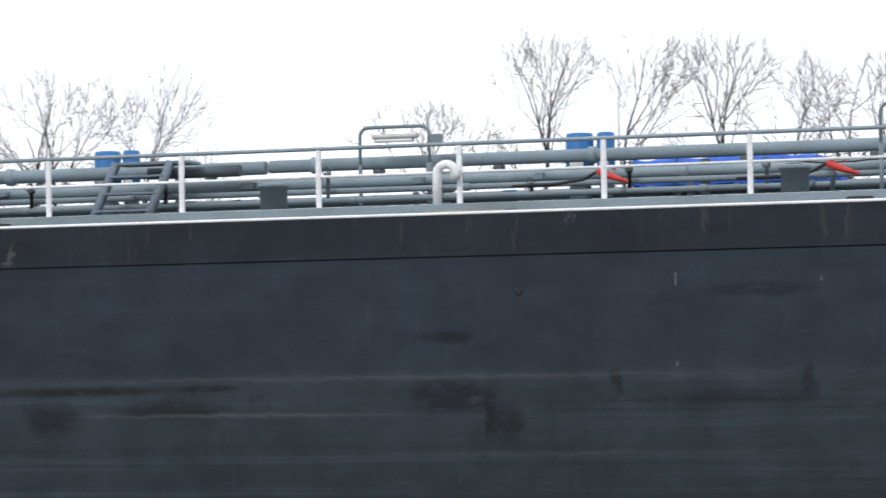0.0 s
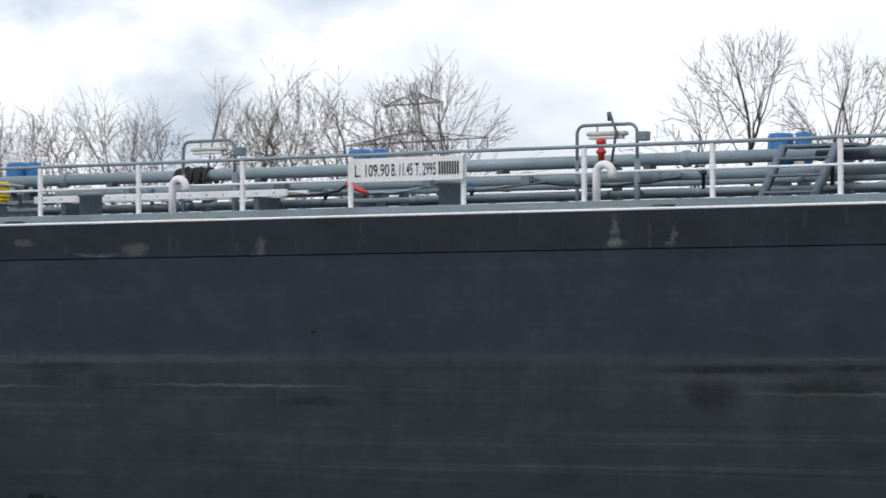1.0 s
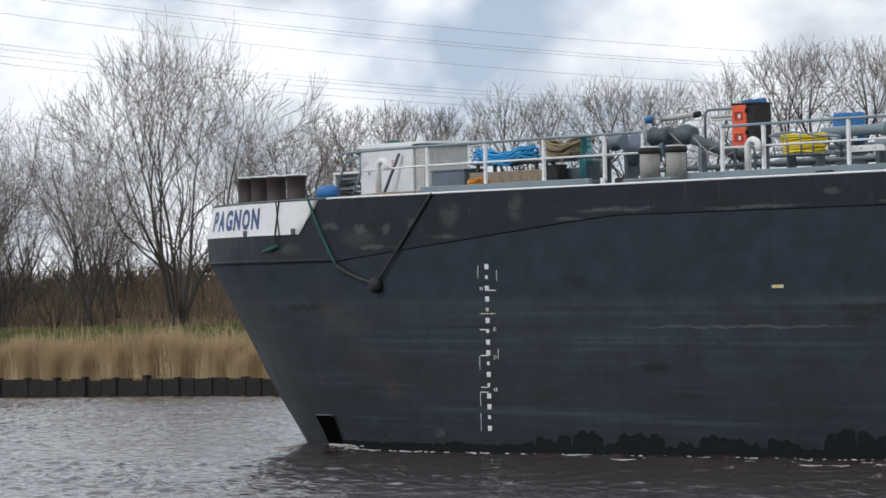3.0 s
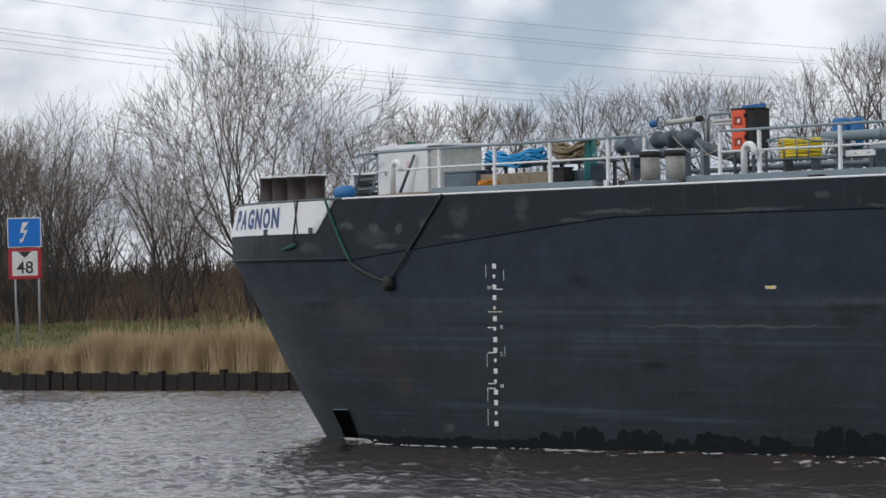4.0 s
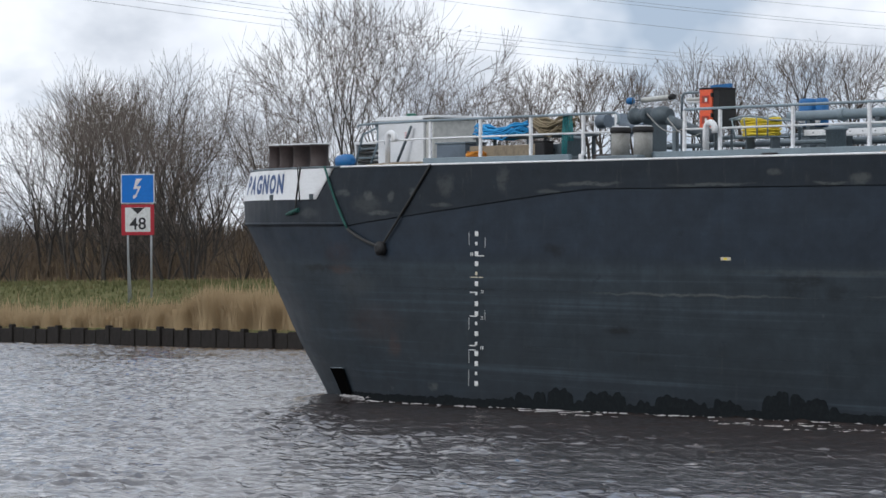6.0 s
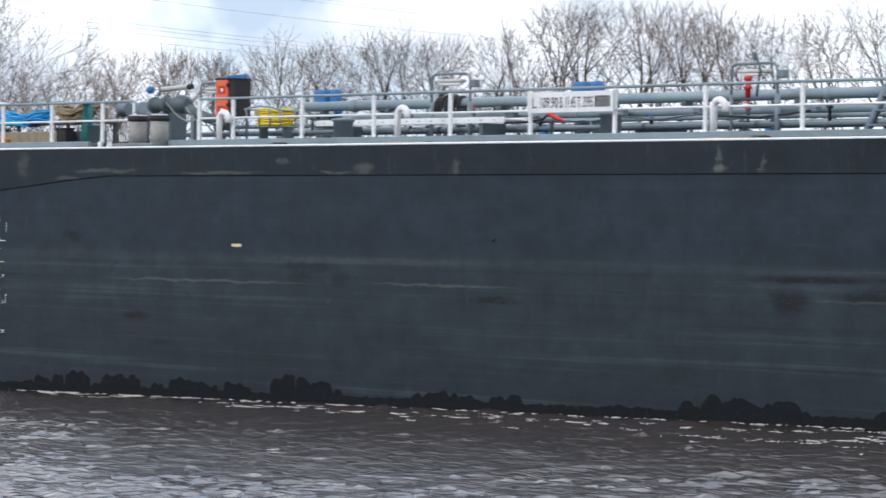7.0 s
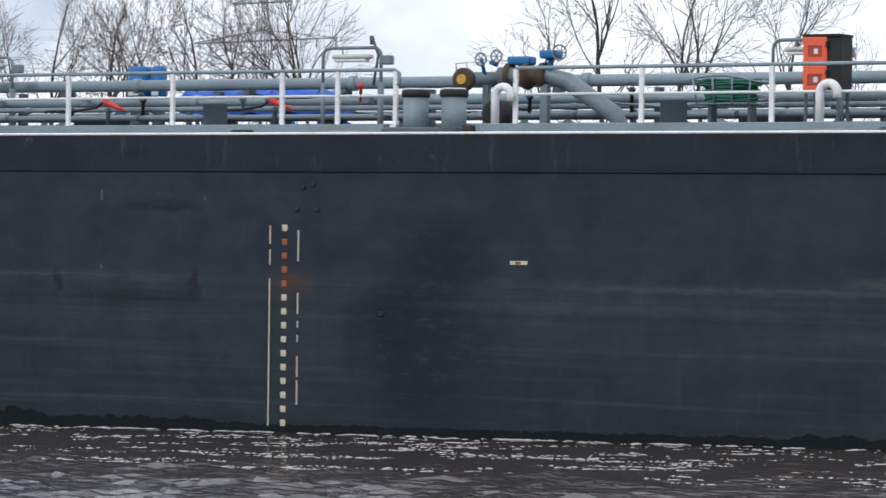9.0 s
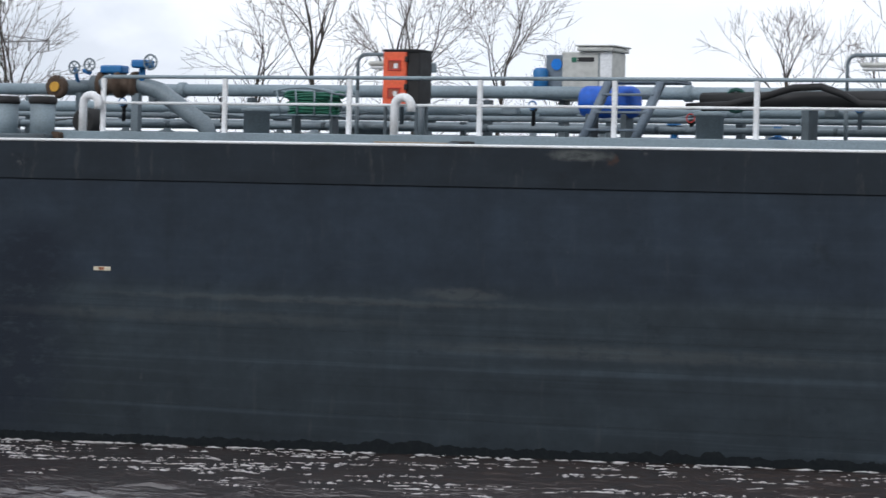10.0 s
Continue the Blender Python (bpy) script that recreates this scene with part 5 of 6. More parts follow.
    # plating: weld seams and small pads
    for z, a, b in ((1.66, -41, 30), (0.55, -38, 30)):
        part("weld_seam", tube_bm([(a + (b - a) * i / 30, -0.001 + side_y(a + (b - a) * i / 30, z), z + 0.01 * math.sin(i)) for i in range(31)], 0.003, 5), HULL, ship)
    for x, z in ((-6.52, 3.42), (-6.36, 3.46), (-6.62, 3.10), (-6.28, 3.10), (-25.25, 2.52), (-5.2, 1.63), (-12.1, 3.16)):
        part("weld_pad", lathe(bmesh.new(), (x, 0.0, z), [(0.03, 0.002), (0.045, -0.006), (0.03, -0.016)], 8, "y"), BLACK, ship, "small dark weld pad")
    for x, z, h in ((-10.05, 3.28, 0.16), (-10.05, 2.22, 0.06), (-8.2, 3.24, 0.05)):
        part("paint_run", box_bm(x - 0.012, x + 0.012, -0.004, 0.002, z - h / 2, z + h / 2, 0.0), PAINT_RUN, ship, "pale paint run")

    # black growth along the waterline
    rng = random.Random(9)
    bumps = [(-38.1, 0.5, 0.28), (-36.95, 0.7, 0.50), (-35.4, 0.7, 0.42), (-33.6, 0.9, 0.38), (-32.2, 0.5, 0.40), (-30.5, 0.55, 0.60), (-29.6, 0.5, 0.42), (-26.5, 0.9, 0.28), (-24.8, 0.6, 0.25),
             (-20.0, 0.9, 0.42), (-18.8, 0.55, 0.42), (-16.4, 0.45, 0.24), (-13.05, 0.5, 0.16), (-11.6, 0.6, 0.20), (-9.6, 0.4, 0.12), (-8.3, 0.3, 0.10), (-22.0, 0.5, 0.12), (-40.5, 0.6, 0.12), (1.5, 0.6, 0.06), (6.0, 0.8, 0.08)]
    lumps = []
    for c, w, h in bumps:
        for _ in range(int(9 + 12 * w)):
            u = rng.uniform(-1, 1)
            r = rng.uniform(0.06, 0.16)
            lumps.append((c + u * w * 1.05, 0.03 + 0.74 * h * math.sqrt(1 - u * u * 0.98) * rng.uniform(0.62, 0.95), r))
    vs, fs = [], []
    x, i = -44.8, 0
    while x < 30:
        wl_z = 0.0177 * x
        top = 0.15 + 0.03 * noise.noise((x * 1.5, 0, 0)) + 0.035 * noise.noise((x * 6, 2, 0)) + 0.02 * noise.noise((x * 23, 5, 0)) + (0.02 if x < -8 else -0.02)
        for c, z, r in lumps:
            if abs(x - c) < r:
                top = max(top, z + 0.9 * math.sqrt(r * r - (x - c) ** 2))
        top += 0.022 * noise.noise((x * 31, 1, 4)) + 0.02 * noise.noise((x * 11, 6, 4))
        for z in (wl_z - 1.1, wl_z - 0.2, wl_z + top * 0.6, wl_z + top):
            vs.append((x, side_y(x, z) - 0.006, z))
        if i:
            for k in range(3):
                a = (i - 1) * 4 + k
                fs.append((a, a + 4, a + 5, a + 1))
        x += 0.025
        i += 1
    raw("waterline_growth", vs, fs, WEED, ship, "ragged black growth along the waterline")
    return ship


# ---- loose things on deck ----
def crate_stack(x, y, z, with_lid):
    t = thing("crate_stack", "stack of two orange plastic boxes with black backs on a stand", "plastic boxes", x, y, z, "orange box stacks")
    for k in range(2):
        z0 = 0.39 * k
        b = part("box_front", box_bm(-0.20, 0.16, -0.22, 0.2, z0, z0 + 0.37, 0.02), ORANGE, t, "orange box front")
        bm = bmesh.new()
        for a in ((-0.12, 0.08, z0 + 0.235, z0 + 0.25), (-0.12, 0.08, z0 + 0.10, z0 + 0.115), (-0.12, -0.105, z0 + 0.10, z0 + 0.25), (0.065, 0.08, z0 + 0.10, z0 + 0.25)):
            add_box(bm, a[0], a[1], -0.235, -0.215, a[2], a[3], 0.004)
        part("grip_rim", bm, RED, b)
        # the grip is not sunk in; its darker orange carries the recess shade
        part("grip", box_bm(-0.105, 0.065, -0.226, -0.21, z0 + 0.115, z0 + 0.235, 0.004), RECESS, b, "darker grip recess")
        part("grip_label", box_bm(-0.03, 0.03, -0.23, -0.22, z0 + 0.13, z0 + 0.2, 0.004), PANEL_WHITE, b, "small pale label")
        part("seam", box_bm(-0.205, 0.365, -0.224, 0.222, z0 + 0.365, z0 + 0.385, 0.004), BLACK, t)
        part("box_back", box_bm(0.165, 0.36, -0.2, 0.22, z0, z0 + 0.37, 0.02), BLACK, t, "black box back")
        part("latch", box_bm(0.14, 0.19, -0.24, -0.2, z0 + 0.22, z0 + 0.3, 0.01), BLACK, b)
    part("lid", box_bm(-0.21, 0.37, -0.23, 0.23, 0.77, 0.79, 0.008), BLACK, t)
    for dx in (-0.16, 0.32):
        for dy in (-0.18, 0.15):
            part("leg", box_bm(dx - 0.02, dx + 0.02, dy - 0.02, dy + 0.02, DECK - z - 0.02, 0.0, 0.004), GREY_DARK, t)
    if with_lid:
        bm = bmesh.new()
        vsx = [bm.verts.new(p) for p in ((-0.42, 0.25, 0.86), (0.16, 0.25, 0.88), (0.16, 0.25, 0.45), (-0.24, 0.25, 0.45), (-0.42, 0.31, 0.86), (0.16, 0.31, 0.88), (0.16, 0.31, 0.45), (-0.24, 0.31, 0.45))]
        for f in ((0, 1, 2, 3), (7, 6, 5, 4), (0, 4, 5, 1), (1, 5, 6, 2), (2, 6, 7, 3), (3, 7, 4, 0)):
            bm.faces.new([vsx[i] for i in f])
        part("blue_panel", bm, BLUE, t, "blue plastic panel")


def hose_basket(x, y, z, mat, label, length):
    t = thing("hose_basket", label, "hose basket", x, y, z, "hose baskets")
    rng = random.Random(int(x * 10))
    h = length / 2
    frame = bmesh.new()
    add_tube(frame, [(-h, -0.28, 0.34), (-h * 0.5, -0.3, 0.38), (0, -0.3, 0.39), (h * 0.5, -0.3, 0.36), (h, -0.28, 0.30), (h, 0.28, 0.30), (0, 0.3, 0.39), (-h, 0.28, 0.34), (-h, -0.28, 0.34)], 0.018, 6)
    add_tube(frame, [(-h * 0.8, -0.24, 0.0), (h * 0.8, -0.24, 0.0), (h * 0.8, 0.24, 0.0), (-h * 0.8, 0.24, 0.0), (-h * 0.8, -0.24, 0.0)], 0.014, 6)
    for f in (-0.9, -0.3, 0.3, 0.85):
        add_tube(frame, [(h * f * 0.9, -0.25, 0.0), (h * f, -0.29, 0.35)], 0.014, 6)
    part("wire_frame", frame, GREY_LIGHT, t, "pale wire basket frame")
    for s in (-0.6, 0.6):
        part("leg", box_bm(h * s, h * s + 0.05, -0.1, 0.1, DECK - z - 0.02, 0.0, 0.0), GREY_DARK, t)
    for i in range(16):
        bm = bmesh.new()
        zz = 0.03 + 0.02 * i + rng.uniform(-0.012, 0.012)
        rx, ry = h * rng.uniform(0.78, 0.95) * (0.85 + 0.15 * i / 15), rng.uniform(0.2, 0.26)
        add_tube(bm, [(rx * math.cos(2 * math.pi * k / 18), ry * math.sin(2 * math.pi * k / 18), zz + 0.012 * math.sin(k + i)) for k in range(19)], 0.016, 5)
        part("hose_turn", bm, mat, t)


def rope_heap(x, y, z, w, h, mat, label, turns=12, seed=1):
    t = thing("rope_coil", label, "rope", x, y, z, "rope coils")
    rng = random.Random(seed)
    for i in range(turns):
        bm = bmesh.new()
        rx, ry, zz = w * rng.uniform(0.6, 1.0), 0.25 * rng.uniform(0.6, 1.0), h * i / turns
        ph = rng.uniform(0, 6)
        add_tube(bm, [(rx * math.cos(2 * math.pi * k / 16 + ph), ry * math.sin(2 * math.pi * k / 16 + ph), zz + 0.03 + 0.05 * math.sin(3 * k + ph) * rng.uniform(0, 1) - 0.07 * math.cos(math.pi * math.cos(2 * math.pi * k / 16 + ph)) * h / 0.2) for k in range(18)], 0.02, 6)
        part("strand", bm, mat, t)


def blue_cans(x, y, z, h=0.55):
    for i, (dx, r) in enumerate(((-0.04, 0.20), (0.34, 0.13))):
        t = thing("blue_drum", "blue plastic drum standing behind the cargo pipes", "drum", x + dx, y, z, "blue drums")
        part("drum_body", lathe(bmesh.new(), (0, 0, 0), [(r * 0.92, 0), (r, 0.03), (r, h * 0.45), (r * 1.04, h * 0.48), (r, h * 0.52), (r, h - 0.06), (r * 0.9, h), (r * 0.4, h + 0.01)], 18), BLUE, t)
        part("drum_stand", lathe(bmesh.new(), (0, 0, 0), [(r * 0.8, DECK - z - 0.02), (r * 0.8, 0.0)], 12), GREY_DARK, t)
        part("drum_label", box_bm(-r * 0.5, r * 0.5, -r * 1.03, -r * 0.85, h * 0.12, h * 0.3, 0.01), PANEL_WHITE, t, "pale label")


def deck_things():
    crate_stack(-34.6, 2.0, 4.79, True)
    crate_stack(0.62, 2.0, 4.79, False)
    hose_basket(-33.05, 1.8, 4.60, YELLOW, "wire basket of coiled yellow hose", 1.15)
    hose_basket(-0.66, 1.8, 4.63, GREEN, "wire basket of coiled green hose", 1.0)
    for x, y in ((-34.5, 4.4), (-27.3, 4.4), (-19.7, 4.4), (-12.5, 4.5), (9.4, 4.4)):
        blue_cans(x, y, 4.88)
    # blue tarpaulin roll
    t = thing("tarpaulin_cover", "long blue tarpaulin drawn over gear beyond the pipes", "tarpaulin", -10.1, 5.0, DECK)
    vs, fs = [], []
    ring = [(-0.40, 0.47), (-0.40, 0.60), (-0.36, 0.74), (-0.22, 0.85), (0.0, 0.88), (0.22, 0.85), (0.36, 0.74), (0.40, 0.47)]
    for i in range(41):
        u = -1.75 + 2.95 * i / 40
        droop = 1.0 - 0.45 * max(0.0, (u - 0.7) / 0.5) ** 1.5
        for y, z in ring:
            w = 0.022 * math.sin(u * 9 + 4 * y) + 0.018 * noise.noise((u * 5, y * 4, z * 3))
            vs.append((u + 0.5 * w, y + w, 0.44 + (z - 0.44) * droop + w))
        if i:
            for k in range(7):
                a = (i - 1) * 8 + k
                fs.append((a, a + 1, a + 9, a + 8))
    fs += [tuple(range(7, -1, -1)), tuple(range(320, 328))]
    raw("tarpaulin", vs, fs, BLUE_TARP, t, smooth=True)
    for u in (-1.1, 0.0, 0.9):
        part("stand", box_bm(u - 0.05, u + 0.05, -0.25, 0.25, -0.02, 0.47, 0.01), GREY_DARK, t)
        part("tie", tube_bm([(u, y - (0.02 if y < 0 else -0.02), z + 0.03) for y, z in ring], 0.009, 5), ROPE_DARK, t)
    for x in (-11.6, -8.5, -26.1):
        t = thing("fire_hose", "red fire hose nozzle on a deck hydrant", "hydrant", x, 2.3, DECK, "red hydrants")
        part("hydrant", lathe(bmesh.new(), (0, 0, -0.02), [(0.035, 0), (0.035, 0.42), (0.055, 0.44), (0.055, 0.49), (0.03, 0.51)], 10), GREY_DARK, t, "grey hydrant pipe")
        part("nozzle", tube_bm([(-0.06, -0.02, 0.60), (0.02, -0.03, 0.56), (0.18, -0.05, 0.50), (0.36, -0.06, 0.44)], [0.05, 0.055, 0.04, 0.022], 8), RED, t)
        part("lever", tube_bm([(0.0, -0.08, 0.62), (0.12, -0.1, 0.66), (0.2, -0.1, 0.60)], 0.014, 6), RED, t)
        part("hose_tail", tube_bm([(-0.06, 0.0, 0.60), (-0.3, 0.1, 0.5), (-0.7, 0.12, 0.45), (-1.3, 0.1, 0.44)], 0.022, 6), BLACK, t, "black hose tail")
    # aluminium gangway lying along the deck
    t = thing("gangway", "pale aluminium gangway lying flat along the deck", "gangway", -29.9, 2.35, 4.62)
    part("side_beam", box_bm(-2.55, 2.55, -0.03, 0.03, 0.0, 0.11, 0.008), PANEL_WHITE, t)
    part("side_beam", box_bm(-2.55, 2.55, 0.55, 0.61, 0.0, 0.11, 0.008), PANEL_WHITE, t)
    for i in range(15):
        part("rung", box_bm(-2.45 + 0.35 * i, -2.39 + 0.35 * i, 0.03, 0.55, 0.03, 0.07, 0.005), GALV, t)
        part("rivet_hole", lathe(bmesh.new(), (-2.3 + 0.33 * i, -0.031, 0.055), [(0.014, -0.004), (0.014, 0.004)], 8, "y"), GREY_DARK, t)
    for x0 in (-2.0, 1.9):
        part("rest", box_bm(x0, x0 + 0.1, 0, 0.6, DECK - 4.64, 0.0, 0), GREY_DARK, t)
    # black hose turns hung over the cargo pipe
    t = thing("hose_coil", "black hose hung in turns over the cargo pipe", "hose", -30.35, 3.95, 5.08)
    for k in range(8):
        part("hose_turn", tube_bm([(-0.3 + 0.085 * k + 0.02 * math.sin(3 * k), 0.17 * math.sin(a), -0.10 + (0.21 + 0.012 * (k % 3)) * math.cos(a)) for a in [2 * math.pi * i / 14 for i in range(15)]], 0.03, 6), BLACK, t)
    # loose timber and small gear on the foredeck
    t = thing("timber_baulk", "weathered timber baulk lying along the foredeck rail", "timber", -40.0, 0.85, DECK)
    part("baulk", box_bm(-1.0, 1.3, -0.06, 0.06, -0.005, 0.11, 0.012), TAN, t)
    t = thing("pipe_length", "short grey pipe length lying on the foredeck", "pipe", -38.0, 0.9, DECK)
    part("pipe", tube_bm([(-0.9, 0, 0.07), (0.8, 0, 0.07)], 0.065, 10), GREY_DARK, t)
    t = thing("flat_board", "scuffed brown board beside the forward bollards", "board", -36.4, 0.95, DECK)
    part("board", box_bm(-0.55, 0.55, -0.04, 0.04, -0.005, 0.15, 0.01), BROWN, t)
    t = thing("dark_case", "black case on the foredeck beside the chest", "case", -38.75, 1.12, DECK)
    part("case", box_bm(-0.16, 0.16, -0.12, 0.12, -0.005, 0.42, 0.02), BLACK, t)
    part("case_lid", box_bm(-0.17, 0.17, -0.13, 0.13, 0.42, 0.46, 0.01), BLACK, t)
    t = thing("signal_lamp", "green signal lamp on the foredeck locker", "lamp", -45.3, 2.6, DECK)
    part("post", tube_bm([(0, 0, -0.02), (0, 0, 1.02)], 0.03, 8), GREY_DARK, t)
    part("housing", box_bm(-0.09, 0.09, -0.08, 0.08, 1.02, 1.22, 0.02), GREEN, t, "dark green lamp housing")
    # switch cabinet, blue tank
    t = thing("control_cabinet", "pale grey control cabinet on legs with a blue side unit", "cabinet", 2.42, 4.5, 5.0)
    part("cabinet_body", box_bm(-0.30, 0.48, -0.25, 0.3, 0.0, 0.70, 0.02), CREAM, t)
    part("cabinet_roof", box_bm(-0.05, 0.52, -0.32, 0.34, 0.705, 0.77, 0.02), CREAM, t)
    part("door_seam", box_bm(0.27, 0.285, -0.256, -0.24, 0.02, 0.68, 0.0), GREY, t)
    part("display", box_bm(-0.05, 0.20, -0.262, -0.245, 0.56, 0.62, 0.004), BLACK, t, "dark display strip")
    part("display", box_bm(-0.15, -0.07, -0.262, -0.245, 0.55, 0.62, 0.004), GREEN, t, "green indicator strip")
    part("roof_lip", box_bm(-0.07, 0.54, -0.34, 0.36, 0.775, 0.80, 0.01), CREAM, t)
    part("cabinet_side", box_bm(0.30, 0.482, -0.256, -0.245, 0.0, 0.70, 0.002), PANEL_WHITE, t, "paler side panel")
    part("side_unit", box_bm(-0.58, -0.31, -0.2, 0.25, 0.0, 0.66, 0.02), STEEL_BLUE, t, "blue side unit")
    part("notice", lathe(bmesh.new(), (-0.40, -0.215, 0.52), [(0.085, -0.004), (0.085, 0.006)], 16, "y"), SIGN_BLUE, t, "round blue notice")
    part("drum_front", lathe(bmesh.new(), (-0.62, -0.28, 0.0), [(0.11, 0), (0.11, 0.42), (0.08, 0.46)], 14), BLUE, t, "blue cylinder")
    part("leg", add_box(box_bm(-0.4, -0.3, -0.1, 0.1, DECK - 5.02, 0.0, 0.0), 0.35, 0.45, -0.1, 0.1, DECK - 5.02, 0.0, 0.0), GREY, t)
    t = thing("blue_tank", "bright blue horizontal barrel behind the steps", "barrel", 3.62, 2.4, 4.89)
    part("tank_shell", lathe(bmesh.new(), (0, 0, 0), [(0.10, -0.43), (0.19, -0.40), (0.222, -0.34), (0.222, -0.12), (0.232, -0.10), (0.232, -0.08), (0.222, -0.06), (0.222, 0.34), (0.19, 0.40), (0.1, 0.43)], 20, "x"), BLUE_TARP, t)
    for u in (-0.26, 0.26):
        part("cradle", box_bm(u - 0.04, u + 0.04, -0.15, 0.15, DECK - 4.91, -0.17, 0.004), GREY_DARK, t)
    # big dark hose further aft
    t = thing("cargo_hose", "thick black cargo hose lying over the pipes", "hose", 5.5, 2.0, 4.9)
    part("hose_run", tube_bm([(-0.6, 0, -0.08), (0.0, 0, -0.05), (0.5, 0, 0.06), (0.9, 0, 0.18), (1.3, 0, 0.20), (1.6, 0, 0.10), (1.8, 0.1, -0.02), (2.3, 0.2, -0.02), (3.2, 0.2, 0.05)], 0.05, 10), BLACK, t)
    part("thick_hose", tube_bm([(-0.5, 0.35, 0.0), (0.6, 0.3, 0.02), (2.0, 0.3, 0.04), (4.2, 0.3, 0.05)], 0.13, 12), BLACK, t)
    part("green_strap", add_tube(bmesh.new(), arc((0.0, 0.3, 0.02), 0.15, 0, 360, 12, "xz"), 0.03, 5), ROPE_GREEN, t, "green strap")
    part("hose_rest", box_bm(1.0, 1.1, 0.1, 0.5, DECK - 4.92, -0.06, 0.0), GREY_DARK, t)

    # foredeck
    t = thing("deck_locker", "white steel deck locker with a red notice", "locker", -44.45, 2.2, DECK)
    part("locker_body", box_bm(-1.05, 0.62, -0.35, 0.9, -0.02, 1.06, 0.02), PANEL_WHITE, t)
    part("locker_lid", box_bm(-1.1, 1.05, -0.38, 0.95, 1.065, 1.12, 0.012), PANEL_WHITE, t)
    part("locker_end", box_bm(0.64, 0.92, -0.30, 0.85, -0.02, 1.06, 0.02), CREAM, t)
    part("notice", box_bm(-0.06, 0.03, -0.356, -0.345, 0.56, 0.80, 0.003), PANEL_WHITE, t, "pale notice")
    for k in range(4):
        part("notice_line", box_bm(-0.05, 0.02, -0.359, -0.352, 0.60 + 0.05 * k, 0.62 + 0.05 * k, 0.0), RED, t)
    part("lid_edge", box_bm(-1.12, 0.66, -0.40, -0.36, 1.03, 1.07, 0.006), PANEL_WHITE, t)
    part("strut", tube_bm([(0.28, -0.42, 0.9), (-0.12, -0.55, 0.02)], 0.03, 6), GREY_DARK, t, "dark leaning strut")
    part("handle", tube_bm([(-0.75, -0.37, 0.5), (-0.75, -0.4, 0.62)], 0.012, 6), GREY, t)
    t = thing("grille", "dark slatted ventilation grille on the foredeck", "grille", -46.1, 2.2, DECK)
    for x0 in (-0.5, 0.40):
        part("frame", box_bm(x0, x0 + 0.06, -0.2, 0.4, -0.02, 0.55, 0.01), PANEL_WHITE, t)
    part("top", box_bm(-0.5, 0.46, -0.22, 0.42, 0.55, 0.60, 0.01), PANEL_WHITE, t)
    for i in range(5):
        part("slat", box_bm(-0.44, 0.40, -0.15, 0.3, 0.04 + 0.1 * i, 0.08 + 0.1 * i, 0.0), BLACK if i % 2 else GREY, t)
    t = thing("blue_bin", "blue plastic winch cover by the bow bollards", "cover", -45.5, 1.0, DECK)
    part("cover", lathe(bmesh.new(), (0, 0, 0.15), [(0.05, -0.27), (0.14, -0.24), (0.165, 0.0), (0.155, 0.16), (0.06, 0.25)], 14, "x"), BLUE, t)
    part("foot", box_bm(-0.15, 0.15, -0.1, 0.1, -0.02, 0.06, 0.01), GREY_DARK, t)
    t = thing("steps_frame", "grey lifting frame beside the foredeck grille", "frame", -46.2, 1.7, DECK)
    part("bar", tube_bm([(0.0, 0, -0.02), (0.35, 0, 0.75), (0.9, 0, 0.9)], 0.025, 8), GREY_LIGHT, t)
    part("bar", tube_bm([(0.28, 0.2, -0.02), (0.62, 0.2, 0.55), (0.62, 0.2, 0.9)], 0.025, 8), GREY_LIGHT, t)
    part("lamp", lathe(bmesh.new(), (0.6, 0.2, 0.92), [(0.05, 0), (0.06, 0.12), (0.03, 0.2)], 10), GREY_DARK, t)
    t = thing("deck_box", "blue-grey steel box on the foredeck", "box", -42.05, 1.5, DECK)
    part("box_body", box_bm(-0.5, 0.5, -0.25, 0.3, -0.02, 0.46, 0.02), STEEL_BLUE, t)
    part("box_lid", box_bm(-0.52, 0.52, -0.27, 0.32, 0.46, 0.50, 0.01), GREY, t)
    t = thing("long_chest", "weathered khaki chest along the foredeck rail", "chest", -40.2, 1.5, DECK)
    part("chest_body", box_bm(-1.2, 1.2, -0.25, 0.4, 0.08, 0.40, 0.015), TAN, t)
    part("chest_base", box_bm(-1.15, 1.15, -0.2, 0.35, -0.02, 0.08, 0.0), GREY_DARK, t)
    t = thing("small_chest", "dark steel box on the foredeck", "box", -38.55, 1.5, DECK)
    part("box_body", box_bm(-0.3, 0.3, -0.2, 0.3, -0.02, 0.40, 0.02), GREY_DARK, t)
    t = thing("pallet", "loose weathered timber planks on the deck edge", "planks", -43.0, 0.55, DECK)
    for i in range(4):
        part("plank", box_bm(-0.75 + 0.1 * i, 0.55 + 0.06 * i, -0.25 + 0.13 * i, -0.14 + 0.13 * i, 0.0 + 0.015 * i, 0.05 + 0.015 * i, 0.006), TAN, t)
    rope_heap(-40.55, 1.45, 4.74, 0.95, 0.20, ROPE_BLUE, "bright blue mooring rope coiled on a chest", 14, 2)
    rope_heap(-38.9, 1.5, 4.80, 0.75, 0.26, ROPE_TAN, "tan mooring rope heaped on the foredeck gear", 14, 3)
    rope_heap(-40.95, 1.1, 4.30, 0.18, 0.1, ROPE_ORANGE, "small orange rope bundle", 6, 4)
    t = thing("rope_rack", "low dark steel rack carrying the mooring ropes", "rack", -39.8, 1.7, DECK)
    part("shelf", box_bm(-1.75, 1.65, -0.25, 0.35, 0.55, 0.60, 0.01), GREY_DARK, t)
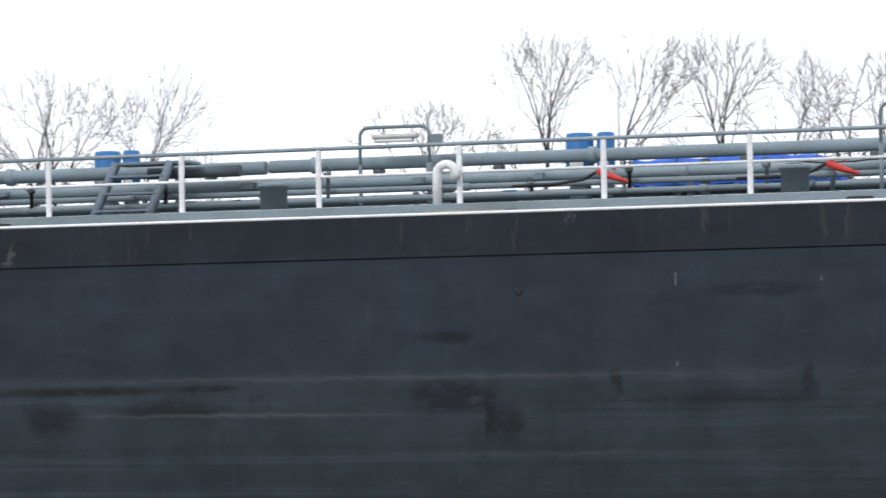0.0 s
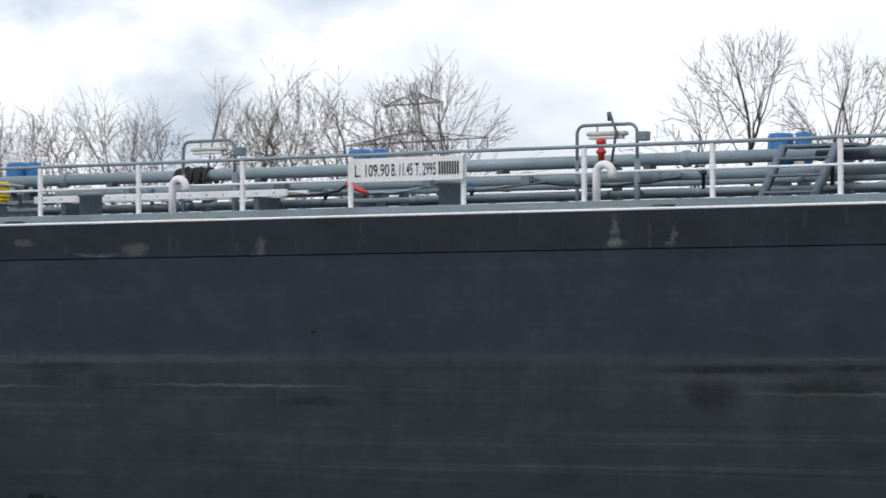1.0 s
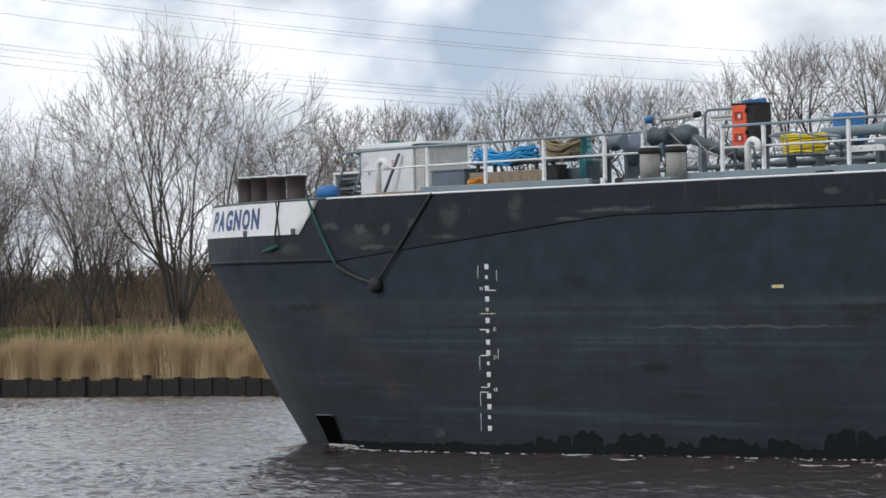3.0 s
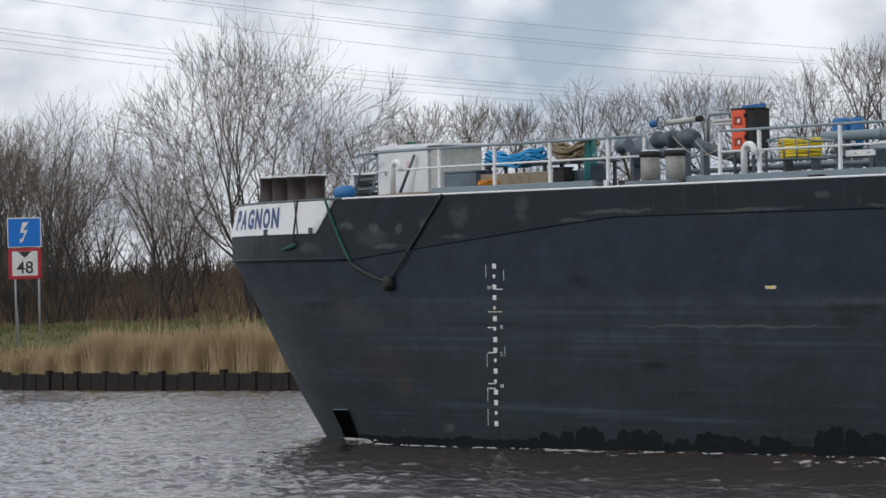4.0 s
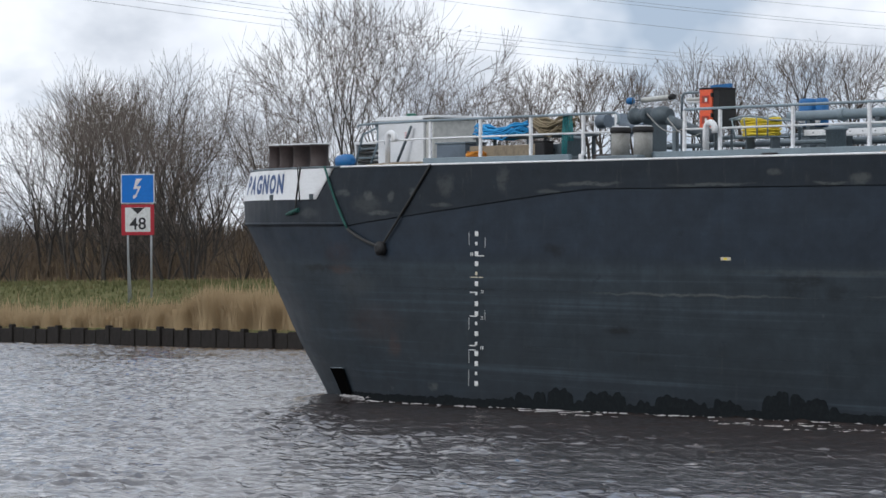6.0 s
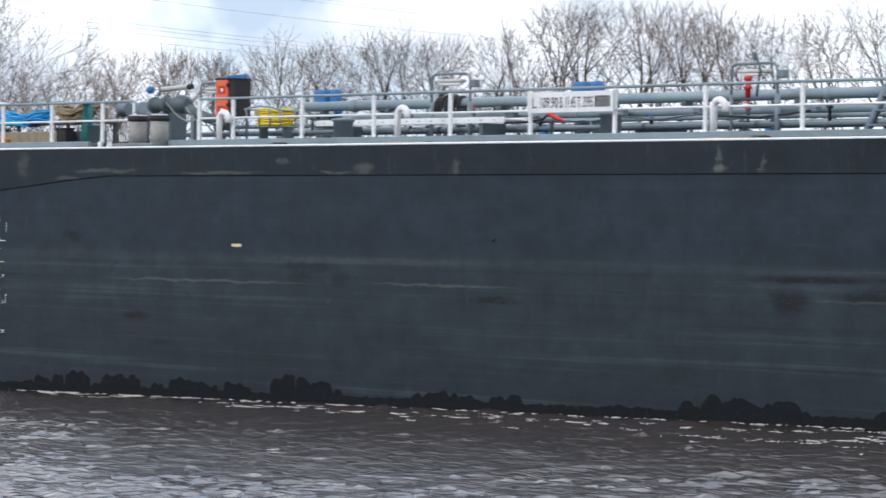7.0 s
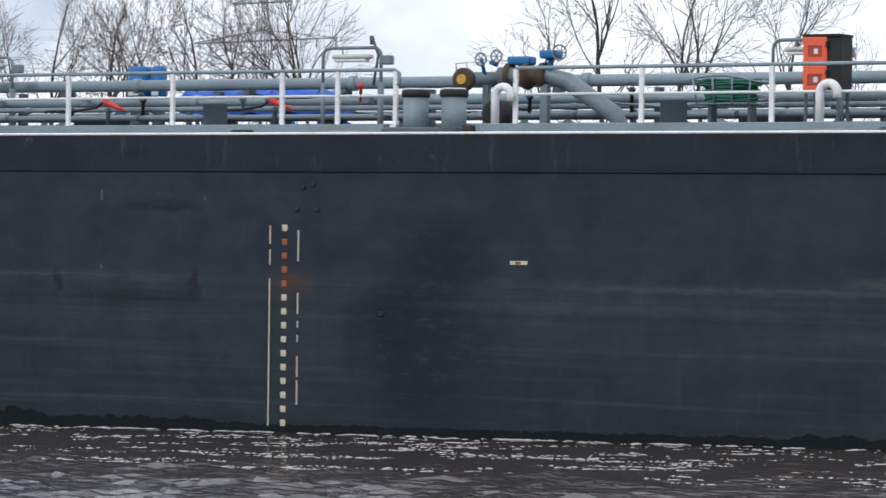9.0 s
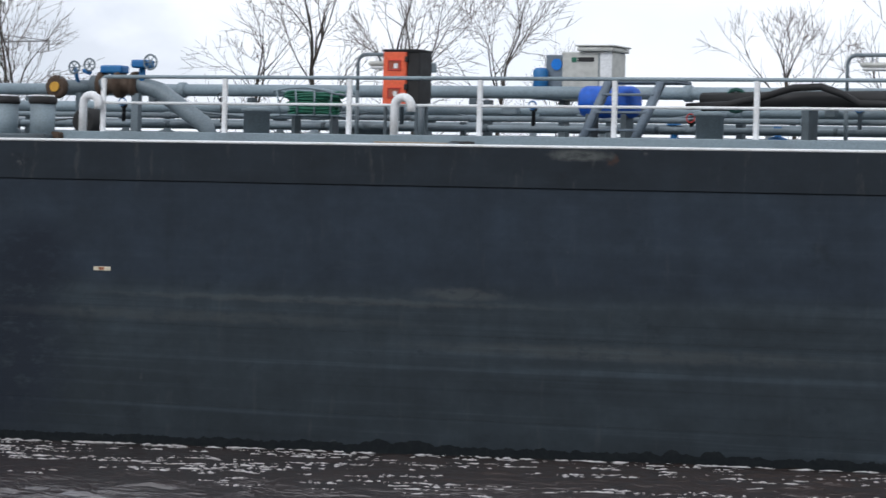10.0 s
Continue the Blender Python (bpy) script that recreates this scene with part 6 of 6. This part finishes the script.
    for dx in (-1.7, 0.0, 1.55):
        part("leg", box_bm(dx, dx + 0.06, -0.2, -0.14, -0.02, 0.55, 0.004), GREY_DARK, t)
        part("leg", box_bm(dx, dx + 0.06, 0.24, 0.30, -0.02, 0.55, 0.004), GREY_DARK, t)
    t = thing("hanging_line", "teal rope hung over the rail", "rope", -37.45, 0.62, 4.3)
    for k in range(4):
        bm = bmesh.new()
        add_tube(bm, [(0.04 * k - 0.1, 0, 0.0), (0.05 * k - 0.12, 0.02, 0.4), (0.04 * k - 0.06, 0, 0.80), (0.05 * k, 0.03, 0.78), (0.05 * k + 0.03, 0.05, 0.3)], 0.014, 5)
        part("strand", bm, ROPE_TEAL, t)
    t = thing("winch", "grey anchor winch on the foredeck", "winch", -38.0, 3.0, DECK)
    part("drum", lathe(bmesh.new(), (0, 0, 0.75), [(0.3, -0.6), (0.3, -0.55), (0.14, -0.54), (0.14, 0.4), (0.3, 0.41), (0.3, 0.46)], 16, "x"), STEEL_BLUE, t)
    for x0 in (-0.7, 0.5):
        part("winch_frame", box_bm(x0, x0 + 0.1, -0.2, 0.2, -0.02, 0.9, 0.01), GREY_DARK, t)
    # thin planks and rods lying on the gunwale beside the vents
    for x in (1.6, -12.9, -20.2, -27.7, -5.9):
        t = thing("boat_hook", "thin pale pole lying along the deck edge", "pole", x, 0.16, DECK, "poles on the deck edge")
        part("shaft", tube_bm([(-0.5, 0, 0.035), (0.6, 0, 0.03)], 0.016, 6), TAN, t)
        part("tip", tube_bm([(0.6, 0, 0.03), (0.75, 0, 0.03)], 0.022, 6), GREY_DARK, t)


def wake():
    """Foam streaks that run with the hull along its waterline, pale flecks that stand for glints on the wash, and the
    broken water at the stem.
    """
    rng = random.Random(17)
    vs, fs = [], []

    def flake(x, y, lx, ly, z, rise=0.012):
        k, n = len(vs), 9
        vs.append((x + lx * rng.uniform(-0.5, 0.5), y, z + rise))
        for i in range(n):
            a = 2 * math.pi * i / n
            r = rng.uniform(0.55, 1.1)
            vs.append((x + lx * r * math.cos(a), y + ly * r * math.sin(a), z - 0.006))
        for i in range(n):
            fs.append((k, k + 1 + i, k + 1 + (i + 1) % n))
    for _ in range(450):
        x = rng.uniform(-45.2, 16)
        d = abs(rng.gauss(0, 0.10))
        flake(x, side_y(x, -0.7) - 0.03 - d, rng.uniform(0.03, 0.18), rng.uniform(0.008, 0.03), 0.014)
    # away from the hull, pale flecks stand in for sky glints on the chop
    made = 0
    while made < 11000:
        x = rng.uniform(-38, 16)
        wide = min(6.5, 0.5 + 0.18 * (x + 38))
        d = wide * rng.random()
        # torn patches, drawn out along the hull
        if noise.noise((x * 0.5, d * 1.1, 4.0)) + 0.6 * noise.noise((x * 1.7, d * 3.0, 1.0)) < 0.0 + 0.22 * d / wide:
            continue
        flake(x, -0.05 - d, rng.uniform(0.015, 0.06) * rng.choice((1, 1, 1, 2.0)), rng.uniform(0.012, 0.035), 0.002, rng.uniform(0.003, 0.009))
        made += 1
    for _ in range(160):
        x = rng.gauss(-44.7, 0.4)
        flake(x, side_y(x, -0.75) - 0.05 - abs(rng.gauss(0, 0.12)), rng.uniform(0.03, 0.12), rng.uniform(0.02, 0.06), rng.uniform(0.0, 0.09))
    ob = raw("wake_foam_glints", vs, fs, FOAM_GLINT)
    tagged(ob, "white foam streaks along the waterline with pale flecks for glints on the wash", "foam", kind="stuff")
    LEVEL_RIDERS.append(ob)
    # bow wave: a low smooth swell pushed ahead of the stem
    vs, fs = [], []
    for i in range(60):
        for j in range(14):
            x, d = -52.5 + 0.2 * i, 0.16 * j
            y = side_y(min(x, -43.5), -0.7) - 0.05 - d if x > -50 else 4.0 - d
            u = (x + 45.6) / 1.3
            z = 0.11 * math.exp(-u * u) * math.exp(-((d - 0.3) / 0.7) ** 2) - 0.012
            vs.append((x, y, z))
    for i in range(59):
        for j in range(13):
            a = i * 14 + j
            fs.append((a, a + 1, a + 15, a + 14))
    ob = raw("bow_wave", vs, fs, WATER, smooth=True)
    tagged(ob, "low brown bow wave at the stem", "wave", kind="stuff")
    LEVEL_RIDERS.append(ob)


# ---- build ----
ground()
water()
pylon()
overhead_lines()
clearance_sign()
trees()
vegetation()
build_ship()
deck_things()
wake()
piling()


def motions():
    for ob, m in RIDERS:
        walk(ob, [(t, ship_pose(t) @ m) for t in (0.0, 2.5, 5.0, 7.5, 10.0)])
    for ob in LEVEL_RIDERS:
        walk(ob, [(t, pose(SPEED * t, SIDE, 0)) for t in (0.0, 2.5, 5.0, 7.5, 10.0)])


motions()
